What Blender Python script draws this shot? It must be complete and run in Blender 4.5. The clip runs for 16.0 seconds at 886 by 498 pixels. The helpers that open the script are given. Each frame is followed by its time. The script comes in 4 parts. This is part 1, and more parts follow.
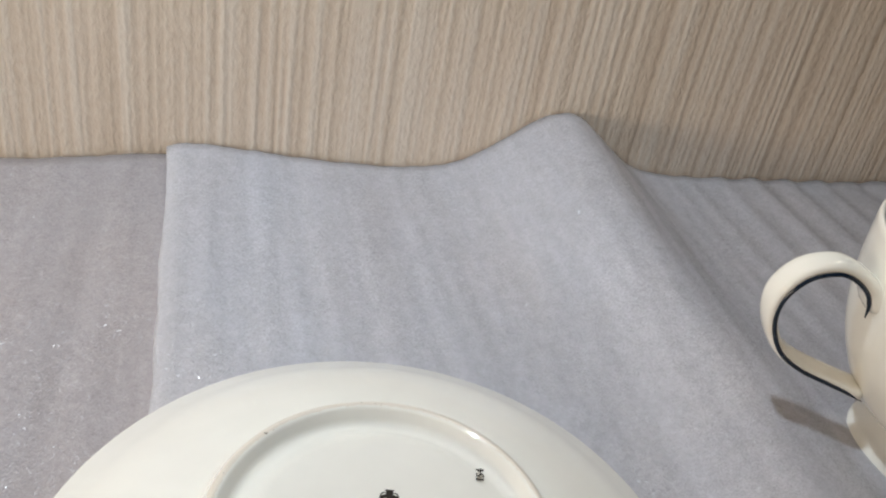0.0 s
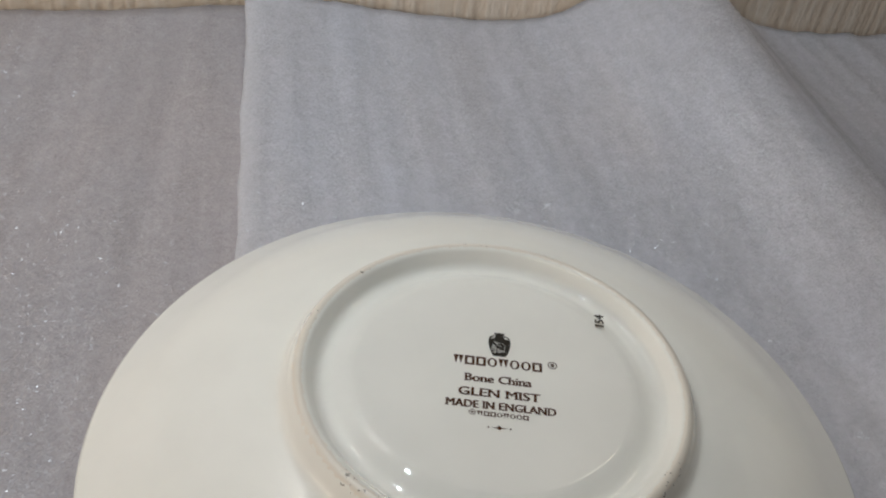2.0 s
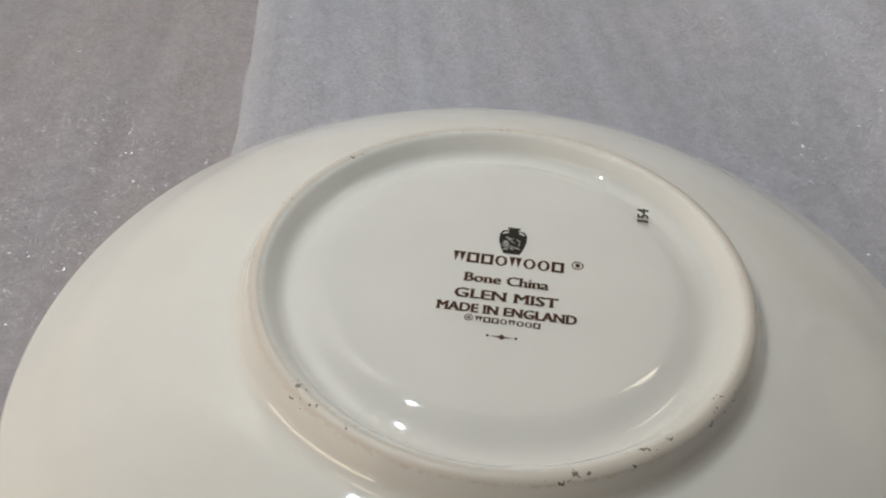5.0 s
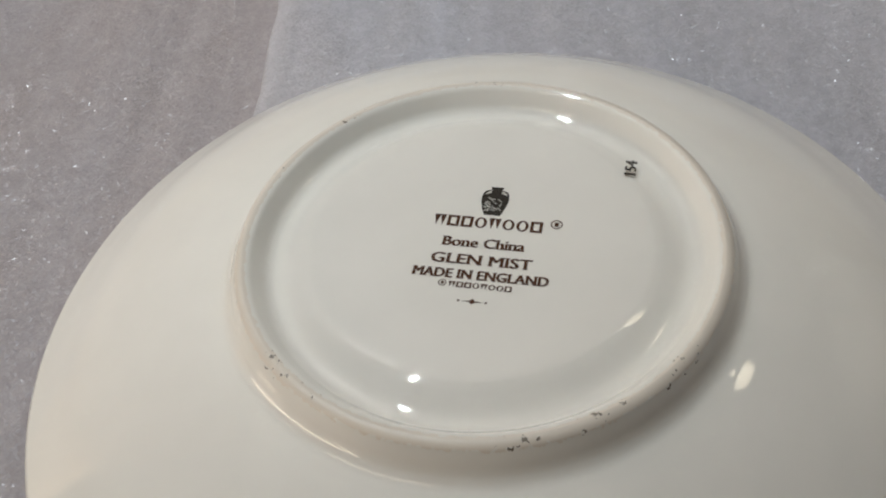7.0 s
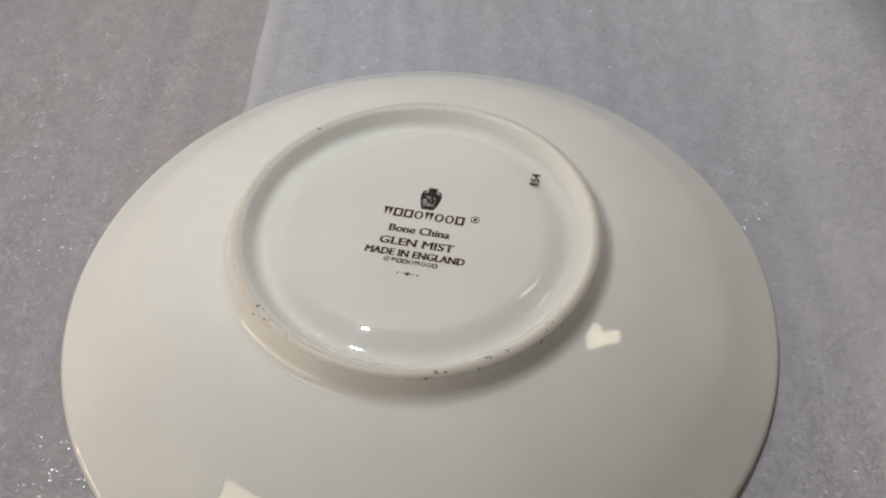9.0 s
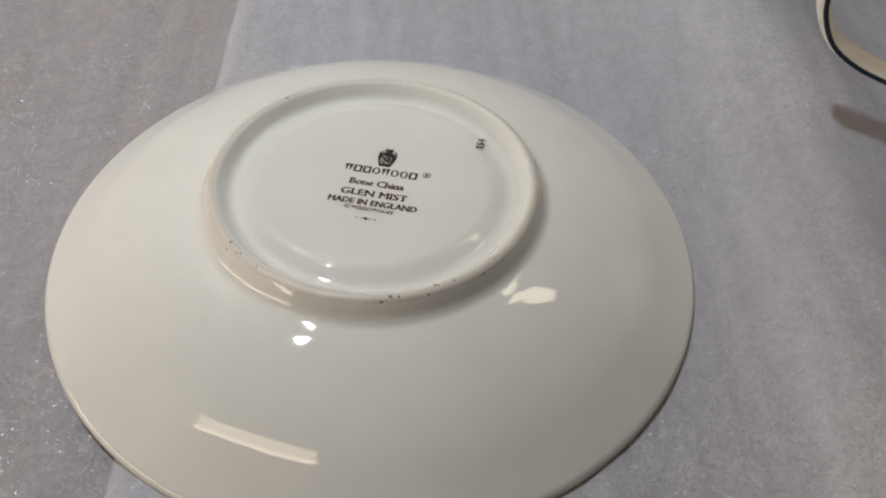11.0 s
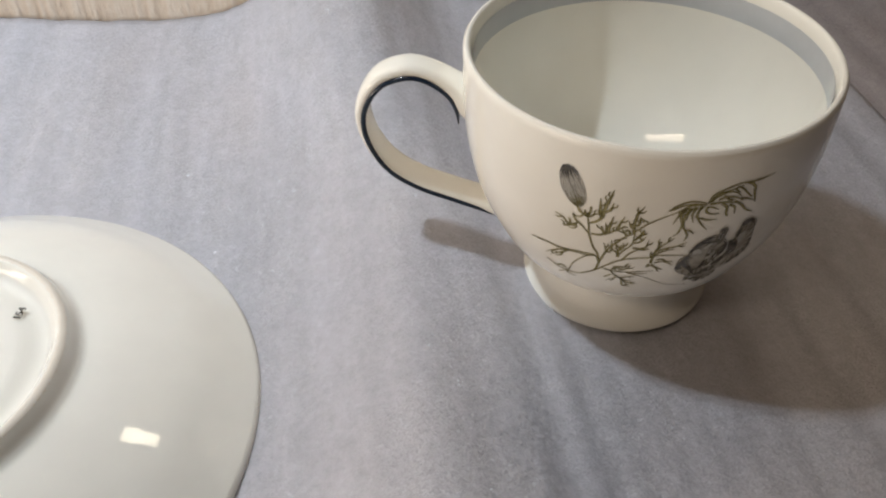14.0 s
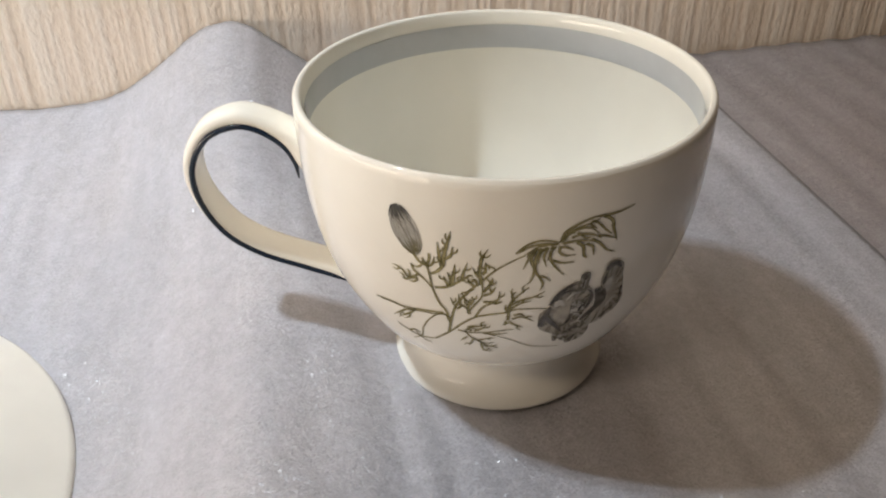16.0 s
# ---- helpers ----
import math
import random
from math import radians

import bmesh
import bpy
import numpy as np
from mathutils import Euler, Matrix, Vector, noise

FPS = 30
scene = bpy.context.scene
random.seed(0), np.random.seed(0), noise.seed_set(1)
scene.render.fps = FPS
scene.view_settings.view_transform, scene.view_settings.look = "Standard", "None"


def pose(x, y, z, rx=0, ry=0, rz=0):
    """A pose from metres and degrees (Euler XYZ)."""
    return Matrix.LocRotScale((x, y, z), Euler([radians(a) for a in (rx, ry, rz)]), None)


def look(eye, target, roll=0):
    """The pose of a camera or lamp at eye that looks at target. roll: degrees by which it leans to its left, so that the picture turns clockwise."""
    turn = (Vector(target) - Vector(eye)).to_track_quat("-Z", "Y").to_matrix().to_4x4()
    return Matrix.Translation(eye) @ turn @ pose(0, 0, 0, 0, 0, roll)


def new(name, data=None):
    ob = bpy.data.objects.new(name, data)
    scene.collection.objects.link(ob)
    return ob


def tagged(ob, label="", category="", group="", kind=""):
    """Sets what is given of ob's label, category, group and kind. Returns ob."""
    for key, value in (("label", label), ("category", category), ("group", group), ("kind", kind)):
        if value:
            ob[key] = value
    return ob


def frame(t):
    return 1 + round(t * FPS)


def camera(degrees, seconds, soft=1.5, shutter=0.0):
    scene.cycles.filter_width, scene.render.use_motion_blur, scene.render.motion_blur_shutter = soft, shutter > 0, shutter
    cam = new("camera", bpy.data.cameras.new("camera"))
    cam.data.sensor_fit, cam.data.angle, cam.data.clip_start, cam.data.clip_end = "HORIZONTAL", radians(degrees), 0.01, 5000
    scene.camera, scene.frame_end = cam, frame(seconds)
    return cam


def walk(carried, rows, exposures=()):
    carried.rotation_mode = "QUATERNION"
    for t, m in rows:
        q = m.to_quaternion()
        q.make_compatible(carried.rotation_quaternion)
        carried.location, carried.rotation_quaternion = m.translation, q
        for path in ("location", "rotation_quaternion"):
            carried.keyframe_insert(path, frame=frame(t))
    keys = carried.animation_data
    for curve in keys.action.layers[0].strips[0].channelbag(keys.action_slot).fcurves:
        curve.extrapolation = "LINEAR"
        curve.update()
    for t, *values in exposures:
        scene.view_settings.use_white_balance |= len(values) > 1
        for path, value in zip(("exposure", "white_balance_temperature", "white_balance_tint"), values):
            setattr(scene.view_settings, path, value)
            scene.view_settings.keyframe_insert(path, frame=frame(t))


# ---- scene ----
cam = camera(53.69, 16.0, soft=2.1)
PATH = [
    (0.0, pose(-0.0346, -0.1107, 0.1628, 57.12, -8.75, -12.61)),
    (0.5, pose(-0.0357, -0.1083, 0.1565, 55.56, -7.86, -12.15)),
    (1.0, pose(-0.0402, -0.1059, 0.1539, 53.57, -7.35, -10.74)),
    (1.5, pose(-0.0405, -0.1037, 0.1457, 52.30, -6.90, -9.60)),
    (2.0, pose(-0.0370, -0.1023, 0.1359, 50.72, -6.09, -8.62)),
    (2.5, pose(-0.0342, -0.0992, 0.1292, 48.75, -5.26, -7.16)),
    (3.0, pose(-0.0321, -0.0960, 0.1215, 48.02, -4.88, -6.26)),
    (3.5, pose(-0.0272, -0.0930, 0.1124, 48.36, -3.83, -5.33)),
    (4.0, pose(-0.0232, -0.0907, 0.1080, 48.32, -2.99, -4.41)),
    (4.2, pose(-0.0224, -0.0907, 0.1052, 48.61, -3.15, -4.29)),
    (6.3, pose(-0.0016, -0.0869, 0.1109, 44.85, 3.33, -1.14)),
    (6.5, pose(0.0009, -0.0867, 0.1104, 44.03, 4.19, -0.56)),
    (7.0, pose(0.0025, -0.0873, 0.1135, 42.70, 4.84, -0.03)),
    (7.5, pose(0.0029, -0.0875, 0.1145, 42.12, 5.14, 0.27)),
    (8.0, pose(0.0052, -0.0914, 0.1233, 41.43, 4.66, 0.67)),
    (8.5, pose(0.0046, -0.1003, 0.1354, 40.48, 2.48, 0.49)),
    (9.0, pose(0.0084, -0.1142, 0.1461, 40.96, 0.84, 0.73)),
    (9.2, pose(0.0088, -0.1195, 0.1499, 41.11, 0.48, 1.05)),
    (11.3, pose(0.0090, -0.1414, 0.1486, 43.58, -1.87, -0.89)),
    (11.5, pose(0.0161, -0.1398, 0.1531, 42.23, -1.52, -0.06)),
    (12.0, pose(0.0317, -0.1364, 0.1551, 42.54, -2.08, -1.72)),
    (12.5, pose(0.0449, -0.1365, 0.1582, 43.87, -2.34, -4.06)),
    (13.0, pose(0.0662, -0.1351, 0.1597, 45.66, -1.68, -5.93)),
    (13.5, pose(0.0791, -0.1346, 0.1593, 47.14, -1.12, -7.51)),
    (14.0, pose(0.0955, -0.1335, 0.1589, 48.32, 0.15, -8.59)),
    (14.5, pose(0.1034, -0.1310, 0.1551, 49.68, 0.48, -10.30)),
    (15.0, pose(0.1128, -0.1301, 0.1506, 51.11, 1.04, -10.60)),
    (15.5, pose(0.1175, -0.1275, 0.1413, 53.31, 0.79, -11.05)),
    (16.0, pose(0.1235, -0.1258, 0.1344, 55.95, 0.98, -11.23)),
]

# stops and white balance: the picture warms and cools a little on the way
EXPOSURES = [(0.0, 0.39, 6380, 10), (1.0, 0.09, 6400, 10), (2.0, -0.09, 6420, 10), (4.0, -0.09, 6480, 10), (9.0, -0.05, 6560, 11.3), (11.5, -0.03, 6500, 11.4),
             (12.5, 0.27, 6450, 11.5), (13.0, 0.56, 6450, 11.3), (13.5, 0.50, 6445, 11.3), (14.0, 0.68, 6440, 11.4), (15.0, 0.85, 6470, 11.4), (16.0, 1.05, 6500, 11.2)]
walk(cam, PATH, EXPOSURES)

# ---------------------------------------------------------------- light
world = bpy.data.worlds.new("room_air")
scene.world = world
world.use_nodes = True
world.node_tree.nodes["Background"].inputs[0].default_value = (0.9, 0.85, 0.8, 1)
world.node_tree.nodes["Background"].inputs[1].default_value = 0.005


def lamp(name, kind, m, power, color, **more):
    data = bpy.data.lights.new(name, kind)
    data.energy, data.color = power, color
    for key, value in more.items():
        if key == "size":
            data.shape, data.size, data.size_y = "RECTANGLE", value[0], value[1]
        elif key == "radius":
            data.shadow_soft_size = value
    ob = new(name, data)
    ob.matrix_world = m
    return ob


# small cool bulbs in the shade of the task lamp over the saucer, left of the cup
KEY = Vector((-0.155, 0.086, 0.585))
for shift, power in ((-0.009, 5.05), (0.009, 3.55)):
    bulb = lamp("task_bulb", "SPOT", look((KEY.x + shift, KEY.y + shift, KEY.z), (KEY.x + shift - 0.02, 0.27, 0.0)), power, (0.80, 0.905, 0.985), radius=0.009)
    bulb.data.spot_size, bulb.data.spot_blend = radians(113), 1.0
# warm lamp by the wall on the cup's side
lamp("wall_lamp", "AREA", look((0.235, 0.150, 0.400), (0.05, -0.01, 0.0), 45), 0.065, (1.0, 0.88, 0.66), size=(0.105, 0.033))
# long warm tube lamp with a pale reflector overhead, behind and to the left
TUBE_A, TUBE_B = Vector((-0.69, -0.325, 0.645)), Vector((-0.235, -0.565, 0.785))
along = (TUBE_B - TUBE_A).normalized()
facing = ((TUBE_A + TUBE_B) / 2 - Vector((0.05, 0.02, 0.0))).normalized()
facing = (facing - along * facing.dot(along)).normalized()
tube_pose = Matrix.Translation((TUBE_A + TUBE_B) / 2) @ Matrix((along, facing.cross(along), facing)).transposed().to_4x4()
lamp("tube_lamp", "AREA", tube_pose, 0.38, (1.0, 0.82, 0.60), size=(0.53, 0.030))
lamp("tube_reflector", "AREA", tube_pose @ pose(0, 0.060, -0.005), 0.50, (1.0, 0.80, 0.58), size=(0.50, 0.085))

# low warm fill light added on the left, its source unseen
lamp("left_fill", "AREA", look((-1.24, -0.47, 0.125), (0.10, 0.02, 0.03)), 4.3, (1.0, 0.82, 0.63), size=(1.15, 0.22))


# ---------------------------------------------------------------- materials
def material(name, color, rough=0.5, metal=0.0):
    m = bpy.data.materials.new(name)
    m.use_nodes = True
    b = m.node_tree.nodes["Principled BSDF"]
    b.inputs["Base Color"].default_value = (*color, 1)
    b.inputs["Roughness"].default_value = rough
    b.inputs["Metallic"].default_value = metal
    return m, m.node_tree.nodes, m.node_tree.links, b


def coords(n, l, scale=(1, 1, 1)):
    tc, mp = n.new("ShaderNodeTexCoord"), n.new("ShaderNodeMapping")
    mp.inputs["Scale"].default_value = scale
    l.new(tc.outputs["Object"], mp.inputs["Vector"])
    return mp.outputs["Vector"]


def noise_tex(n, l, vec, scale, detail=2.0, rough=0.5):
    t = n.new("ShaderNodeTexNoise")
    t.inputs["Scale"].default_value, t.inputs["Detail"].default_value, t.inputs["Roughness"].default_value = scale, detail, rough
    l.new(vec, t.inputs["Vector"])
    return t.outputs["Fac"]


def ramp(n, l, fac, *stops):
    r = n.new("ShaderNodeValToRGB")
    e = r.color_ramp.elements
    while len(e) < len(stops):
        e.new(0.5)
    for s, (p, c) in zip(e, stops):
        s.position, s.color = p, (*c, 1) if len(c) == 3 else c
    l.new(fac, r.inputs["Fac"])
    return r.outputs["Color"]


def mix(n, l, fac, a, b, mode="MIX"):
    m = n.new("ShaderNodeMix")
    m.data_type, m.blend_type = "RGBA", mode
    for socket, value in (("Factor", fac), ("A", a), ("B", b)):
        s = [i for i in m.inputs if i.name == socket and (i.type == "VALUE" if socket == "Factor" else i.type == "RGBA")][0]
        if isinstance(value, (int, float)):
            s.default_value = value
        elif isinstance(value, tuple):
            s.default_value = (*value, 1)
        else:
            l.new(value, s)
    return [o for o in m.outputs if o.type == "RGBA"][0]


def maths(n, l, op, a, b=None):
    m = n.new("ShaderNodeMath")
    m.operation = op
    for i, v in enumerate((a, b)):
        if v is None:
            continue
        if isinstance(v, (int, float)):
            m.inputs[i].default_value = v
        else:
            l.new(v, m.inputs[i])
    return m.outputs[0]


def bump(n, l, height, strength, distance, normal=None):
    b = n.new("ShaderNodeBump")
    b.inputs["Strength"].default_value, b.inputs["Distance"].default_value = strength, distance
    l.new(height, b.inputs["Height"])
    if normal:
        l.new(normal, b.inputs["Normal"])
    return b.outputs["Normal"]


def make_foam(name, tint, pale_edge=None):
    m, n, l, b = material(name, tint, 0.45)
    v = coords(n, l)
    cells = n.new("ShaderNodeTexVoronoi")
    cells.inputs["Scale"].default_value = 800
    l.new(v, cells.inputs["Vector"])
    fine = noise_tex(n, l, v, 1300, 2)
    film = noise_tex(n, l, coords(n, l, (0.85, 1, 1)), 560, 4, 0.7)
    clump = noise_tex(n, l, coords(n, l, (1, 0.7, 1)), 210, 3, 0.6)
    roll = noise_tex(n, l, coords(n, l, (1, 0.05, 1)), 95, 3, 0.6)
    wide = noise_tex(n, l, coords(n, l, (1, 0.4, 1)), 17, 2)
    shade = lambda k: tuple(c * k for c in tint)
    skin = mix(n, l, 0.5, ramp(n, l, clump, (0.32, shade(0.89)), (0.68, shade(1.11))),
               ramp(n, l, film, (0.34, shade(0.85)), (0.66, shade(1.15))))
    # thicker and thinner streaks along the reel, and a faint warm and cool drift
    skin = mix(n, l, 1.0, skin, ramp(n, l, roll, (0.33, (0.92, 0.92, 0.92)), (0.67, (1.08, 1.08, 1.08))), "MULTIPLY")
    skin = mix(n, l, 1.0, skin, ramp(n, l, wide, (0.35, (0.97, 0.99, 1.02)), (0.65, (1.03, 1.0, 0.99))), "MULTIPLY")
    if pale_edge is not None:
        # the skin is whiter along this edge and eases back within a centimetre
        sep, ease = n.new("ShaderNodeSeparateXYZ"), n.new("ShaderNodeMapRange")
        l.new(v, sep.inputs[0])
        l.new(maths(n, l, "ADD", sep.outputs[0], maths(n, l, "MULTIPLY", clump, 0.006)), ease.inputs["Value"])
        ease.interpolation_type = "SMOOTHSTEP"
        ease.inputs["From Min"].default_value, ease.inputs["From Max"].default_value = pale_edge + 0.0020, pale_edge + 0.0095
        ease.inputs["To Min"].default_value, ease.inputs["To Max"].default_value = 0.42, 0.0
        skin = mix(n, l, ease.outputs["Result"], skin, (0.64, 0.64, 0.67))
    l.new(skin, b.inputs["Base Color"])
    h = maths(n, l, "ADD", maths(n, l, "MULTIPLY", cells.outputs["Distance"], 0.4), fine)
    h = maths(n, l, "ADD", h, maths(n, l, "MULTIPLY", clump, 1.3))
    # the film of single cells lies at all angles and glints
    geo = n.new("ShaderNodeNewGeometry")

    def tilted(scale, amount, long=1.0):
        facet, sub, tilt, add, unit = n.new("ShaderNodeTexVoronoi"), n.new("ShaderNodeVectorMath"), n.new("ShaderNodeVectorMath"), n.new("ShaderNodeVectorMath"), n.new("ShaderNodeVectorMath")
        facet.inputs["Scale"].default_value = scale
        sub.operation, tilt.operation, add.operation, unit.operation = "SUBTRACT", "SCALE", "ADD", "NORMALIZE"
        sub.inputs[1].default_value = (0.5, 0.5, 0.5)
        tilt.inputs["Scale"].default_value = amount
        l.new(coords(n, l, (1 / long, 1, 1)), facet.inputs["Vector"])
        l.new(facet.outputs["Color"], sub.inputs[0])
        l.new(sub.outputs[0], tilt.inputs[0])
        l.new(tilt.outputs[0], add.inputs[0])
        l.new(geo.outputs["Normal"], add.inputs[1])
        l.new(add.outputs[0], unit.inputs[0])
        return unit.outputs[0]

    l.new(tilted(5400, 1.6, 1.7), b.inputs["Coat Normal"])
    l.new(bump(n, l, h, 0.32, 0.00028, tilted(2400, 0.40)), b.inputs["Normal"])
    l.new(ramp(n, l, noise_tex(n, l, coords(n, l, (1, 0.35, 1)), 70, 3, 0.6), (0.34, (0.36, 0.36, 0.36)), (0.64, (0.95, 0.95, 0.95))), b.inputs["Coat Weight"])
    b.inputs["Coat Roughness"].default_value = 0.25
    b.inputs["Coat IOR"].default_value = 1.8
    b.inputs["Specular IOR Level"].default_value = 0.5
    return m


def make_wallpaper():
    m, n, l, b = material("wallpaper", (0.78, 0.62, 0.48), 0.75)
    v = coords(n, l)
    thread = noise_tex(n, l, coords(n, l, (1, 1, 0.012)), 330, 1, 0.5)
    cord = noise_tex(n, l, coords(n, l, (1, 1, 0.006)), 120, 2, 0.5)
    band = noise_tex(n, l, coords(n, l, (1, 1, 0.010)), 45, 2, 0.5)
    crumb = noise_tex(n, l, coords(n, l, (1, 1, 0.5)), 520, 3, 0.6)
    patch = noise_tex(n, l, v, 14, 2)
    c = mix(n, l, 0.28, ramp(n, l, thread, (0.36, (0.70, 0.57, 0.43)), (0.46, (0.89, 0.75, 0.60)), (0.62, (0.96, 0.89, 0.79))),
            ramp(n, l, band, (0.35, (0.80, 0.65, 0.50)), (0.65, (0.94, 0.83, 0.69))))
    c = mix(n, l, 0.28, c, ramp(n, l, crumb, (0.34, (0.68, 0.55, 0.43)), (0.66, (0.97, 0.90, 0.81))))
    c = mix(n, l, 0.16, c, ramp(n, l, cord, (0.38, (0.66, 0.53, 0.40)), (0.56, (0.95, 0.86, 0.74))))
    l.new(mix(n, l, 0.14, c, ramp(n, l, patch, (0.3, (0.84, 0.68, 0.53)), (0.7, (0.95, 0.83, 0.69)))), b.inputs["Base Color"])
    h = maths(n, l, "ADD", maths(n, l, "MULTIPLY", thread, 0.9), maths(n, l, "MULTIPLY", crumb, 0.5))
    h = maths(n, l, "ADD", h, maths(n, l, "MULTIPLY", cord, 0.9))
    l.new(bump(n, l, h, 0.50, 0.0019), b.inputs["Normal"])
    return m


def make_china(name, color, specks=False):
    m, n, l, b = material(name, color, 0.035)
    v = coords(n, l)
    cloud = noise_tex(n, l, v, 60, 3)
    c = ramp(n, l, cloud, (0.3, tuple(x * 0.97 for x in color)), (0.7, tuple(min(1, x * 1.02) for x in color)))
    if specks:
        # grey grit caught on the unglazed edge of the foot ring
        sep = n.new("ShaderNodeSeparateXYZ")
        l.new(v, sep.inputs[0])
        rr = maths(n, l, "SQRT", maths(n, l, "ADD", maths(n, l, "POWER", sep.outputs[0], 2.0), maths(n, l, "POWER", sep.outputs[1], 2.0)))
        near = maths(n, l, "LESS_THAN", maths(n, l, "ABSOLUTE", maths(n, l, "SUBTRACT", rr, 0.0347)), 0.0010)
        top = maths(n, l, "GREATER_THAN", sep.outputs[2], 0.0216)
        grit = noise_tex(n, l, v, 1150, 2, 0.6)
        where = noise_tex(n, l, v, 75, 2, 0.6)
        ragged = maths(n, l, "ADD", rr, maths(n, l, "MULTIPLY", maths(n, l, "SUBTRACT", grit, 0.5), 0.0011))
        bare = maths(n, l, "MULTIPLY", maths(n, l, "LESS_THAN", maths(n, l, "ABSOLUTE", maths(n, l, "SUBTRACT", ragged, 0.0346)), 0.0008), top)
        c = mix(n, l, maths(n, l, "MULTIPLY", bare, 0.55), c, (0.66, 0.57, 0.46))
        fac = maths(n, l, "MULTIPLY", maths(n, l, "MULTIPLY", near, top),
                    maths(n, l, "MULTIPLY", maths(n, l, "GREATER_THAN", grit, 0.645), maths(n, l, "GREATER_THAN", where, 0.55)))
        c = mix(n, l, fac, c, (0.22, 0.19, 0.15))
        l.new(maths(n, l, "ADD", 0.035, maths(n, l, "MULTIPLY", bare, 0.45)), b.inputs["Roughness"])
    l.new(c, b.inputs["Base Color"])
    b.inputs["Specular IOR Level"].default_value = 0.68
    l.new(bump(n, l, noise_tex(n, l, v, 130, 2), 0.10, 0.0006), b.inputs["Normal"])
    return m


def make_print(name, dark, light, scale=700.0, rough=0.12):
    m, n, l, b = material(name, dark, rough)
    l.new(ramp(n, l, noise_tex(n, l, coords(n, l), scale, 3, 0.6), (0.35, dark), (0.68, light)), b.inputs["Base Color"])
    return m


def make_plaster(name, color):
    m, n, l, b = material(name, color, 0.8)
    v = coords(n, l)
    l.new(ramp(n, l, noise_tex(n, l, v, 3, 4), (0.3, tuple(c * 0.9 for c in color)), (0.7, color)), b.inputs["Base Color"])
    l.new(bump(n, l, noise_tex(n, l, v, 90, 3), 0.2, 0.002), b.inputs["Normal"])
    return m


FOAM = make_foam("foam_double", (0.453, 0.455, 0.496), -0.0475)
FOAM_THIN = make_foam("foam_single", (0.358, 0.332, 0.344))
PAPER = make_wallpaper()
CHINA = make_china("saucer_china", (0.872, 0.858, 0.80), True)
CUP_CHINA = make_china("cup_china", (0.925, 0.912, 0.845))
STAMP = make_print("sepia_print", (0.055, 0.022, 0.012), (0.10, 0.045, 0.028))
BLACK = make_print("black_print", (0.012, 0.012, 0.011), (0.03, 0.028, 0.025))
NAVY = make_print("navy_line", (0.006, 0.014, 0.030), (0.016, 0.028, 0.048), 500)
OLIVE = make_print("olive_print", (0.25, 0.225, 0.09), (0.48, 0.44, 0.24))
OLIVE_DARK = make_print("dark_olive_print", (0.085, 0.076, 0.028), (0.20, 0.18, 0.075))
SLATE = make_print("slate_print", (0.33, 0.31, 0.265), (0.54, 0.51, 0.44), 420)
SLATE_MID = make_print("middle_slate_print", (0.105, 0.095, 0.075), (0.27, 0.25, 0.20), 500)
SLATE_DARK = make_print("dark_slate_print", (0.045, 0.042, 0.037), (0.15, 0.14, 0.125), 600)
TIP_PRINT = make_print("charcoal_print", (0.025, 0.025, 0.026), (0.09, 0.09, 0.09), 600)
PALE = make_print("pale_grey_print", (0.42, 0.42, 0.40), (0.68, 0.67, 0.62), 400)
BAND = make_print("grey_band_glaze", (0.53, 0.555, 0.58), (0.57, 0.595, 0.62), 120, 0.08)
PLASTER = make_plaster("room_plaster", (0.27, 0.23, 0.19))
TABLE = make_plaster("table_laminate", (0.30, 0.22, 0.15))


# ---------------------------------------------------------------- mesh helpers
def mesh_object(name, bm, mat, smooth=True):
    me = bpy.data.meshes.new(name)
    bm.normal_update()
    bm.to_mesh(me)
    bm.free()
    me.materials.append(mat)
    for p in me.polygons:
        p.use_smooth = smooth
    return new(name, me)


def part(name, bm, mat, parent, label="", smooth=True):
    ob = mesh_object(name, bm, mat, smooth)
    ob.parent = parent
    if label:
        tagged(ob, label)
    return ob


def thing(name, m, label, category, **more):
    ob = new(name)
    ob.matrix_world = m
    ob.empty_display_size = 0.02
    return tagged(ob, label, category, **more)


def box(x0, x1, y0, y1, z0, z1):
    bm = bmesh.new()
    bmesh.ops.create_cube(bm, size=1, matrix=Matrix.LocRotScale(((x0 + x1) / 2, (y0 + y1) / 2, (z0 + z1) / 2), None, (x1 - x0, y1 - y0, z1 - z0)))
    return bm


def curve2(points, steps):
    """Points on a smooth line through the given points (any dimension), evenly by span."""
    p = [np.array(q, float) for q in points]
    p = [2 * p[0] - p[1]] + p + [2 * p[-1] - p[-2]]
    out = []
    for i in range(1, len(p) - 2):
        for k in range(steps):
            t = k / steps
            a, b, c, d = p[i - 1], p[i], p[i + 1], p[i + 2]
            out.append(0.5 * (2 * b + (c - a) * t + (2 * a - 5 * b + 4 * c - d) * t * t + (3 * b - a - 3 * c + d) * t ** 3))
    out.append(p[-2])
    return out


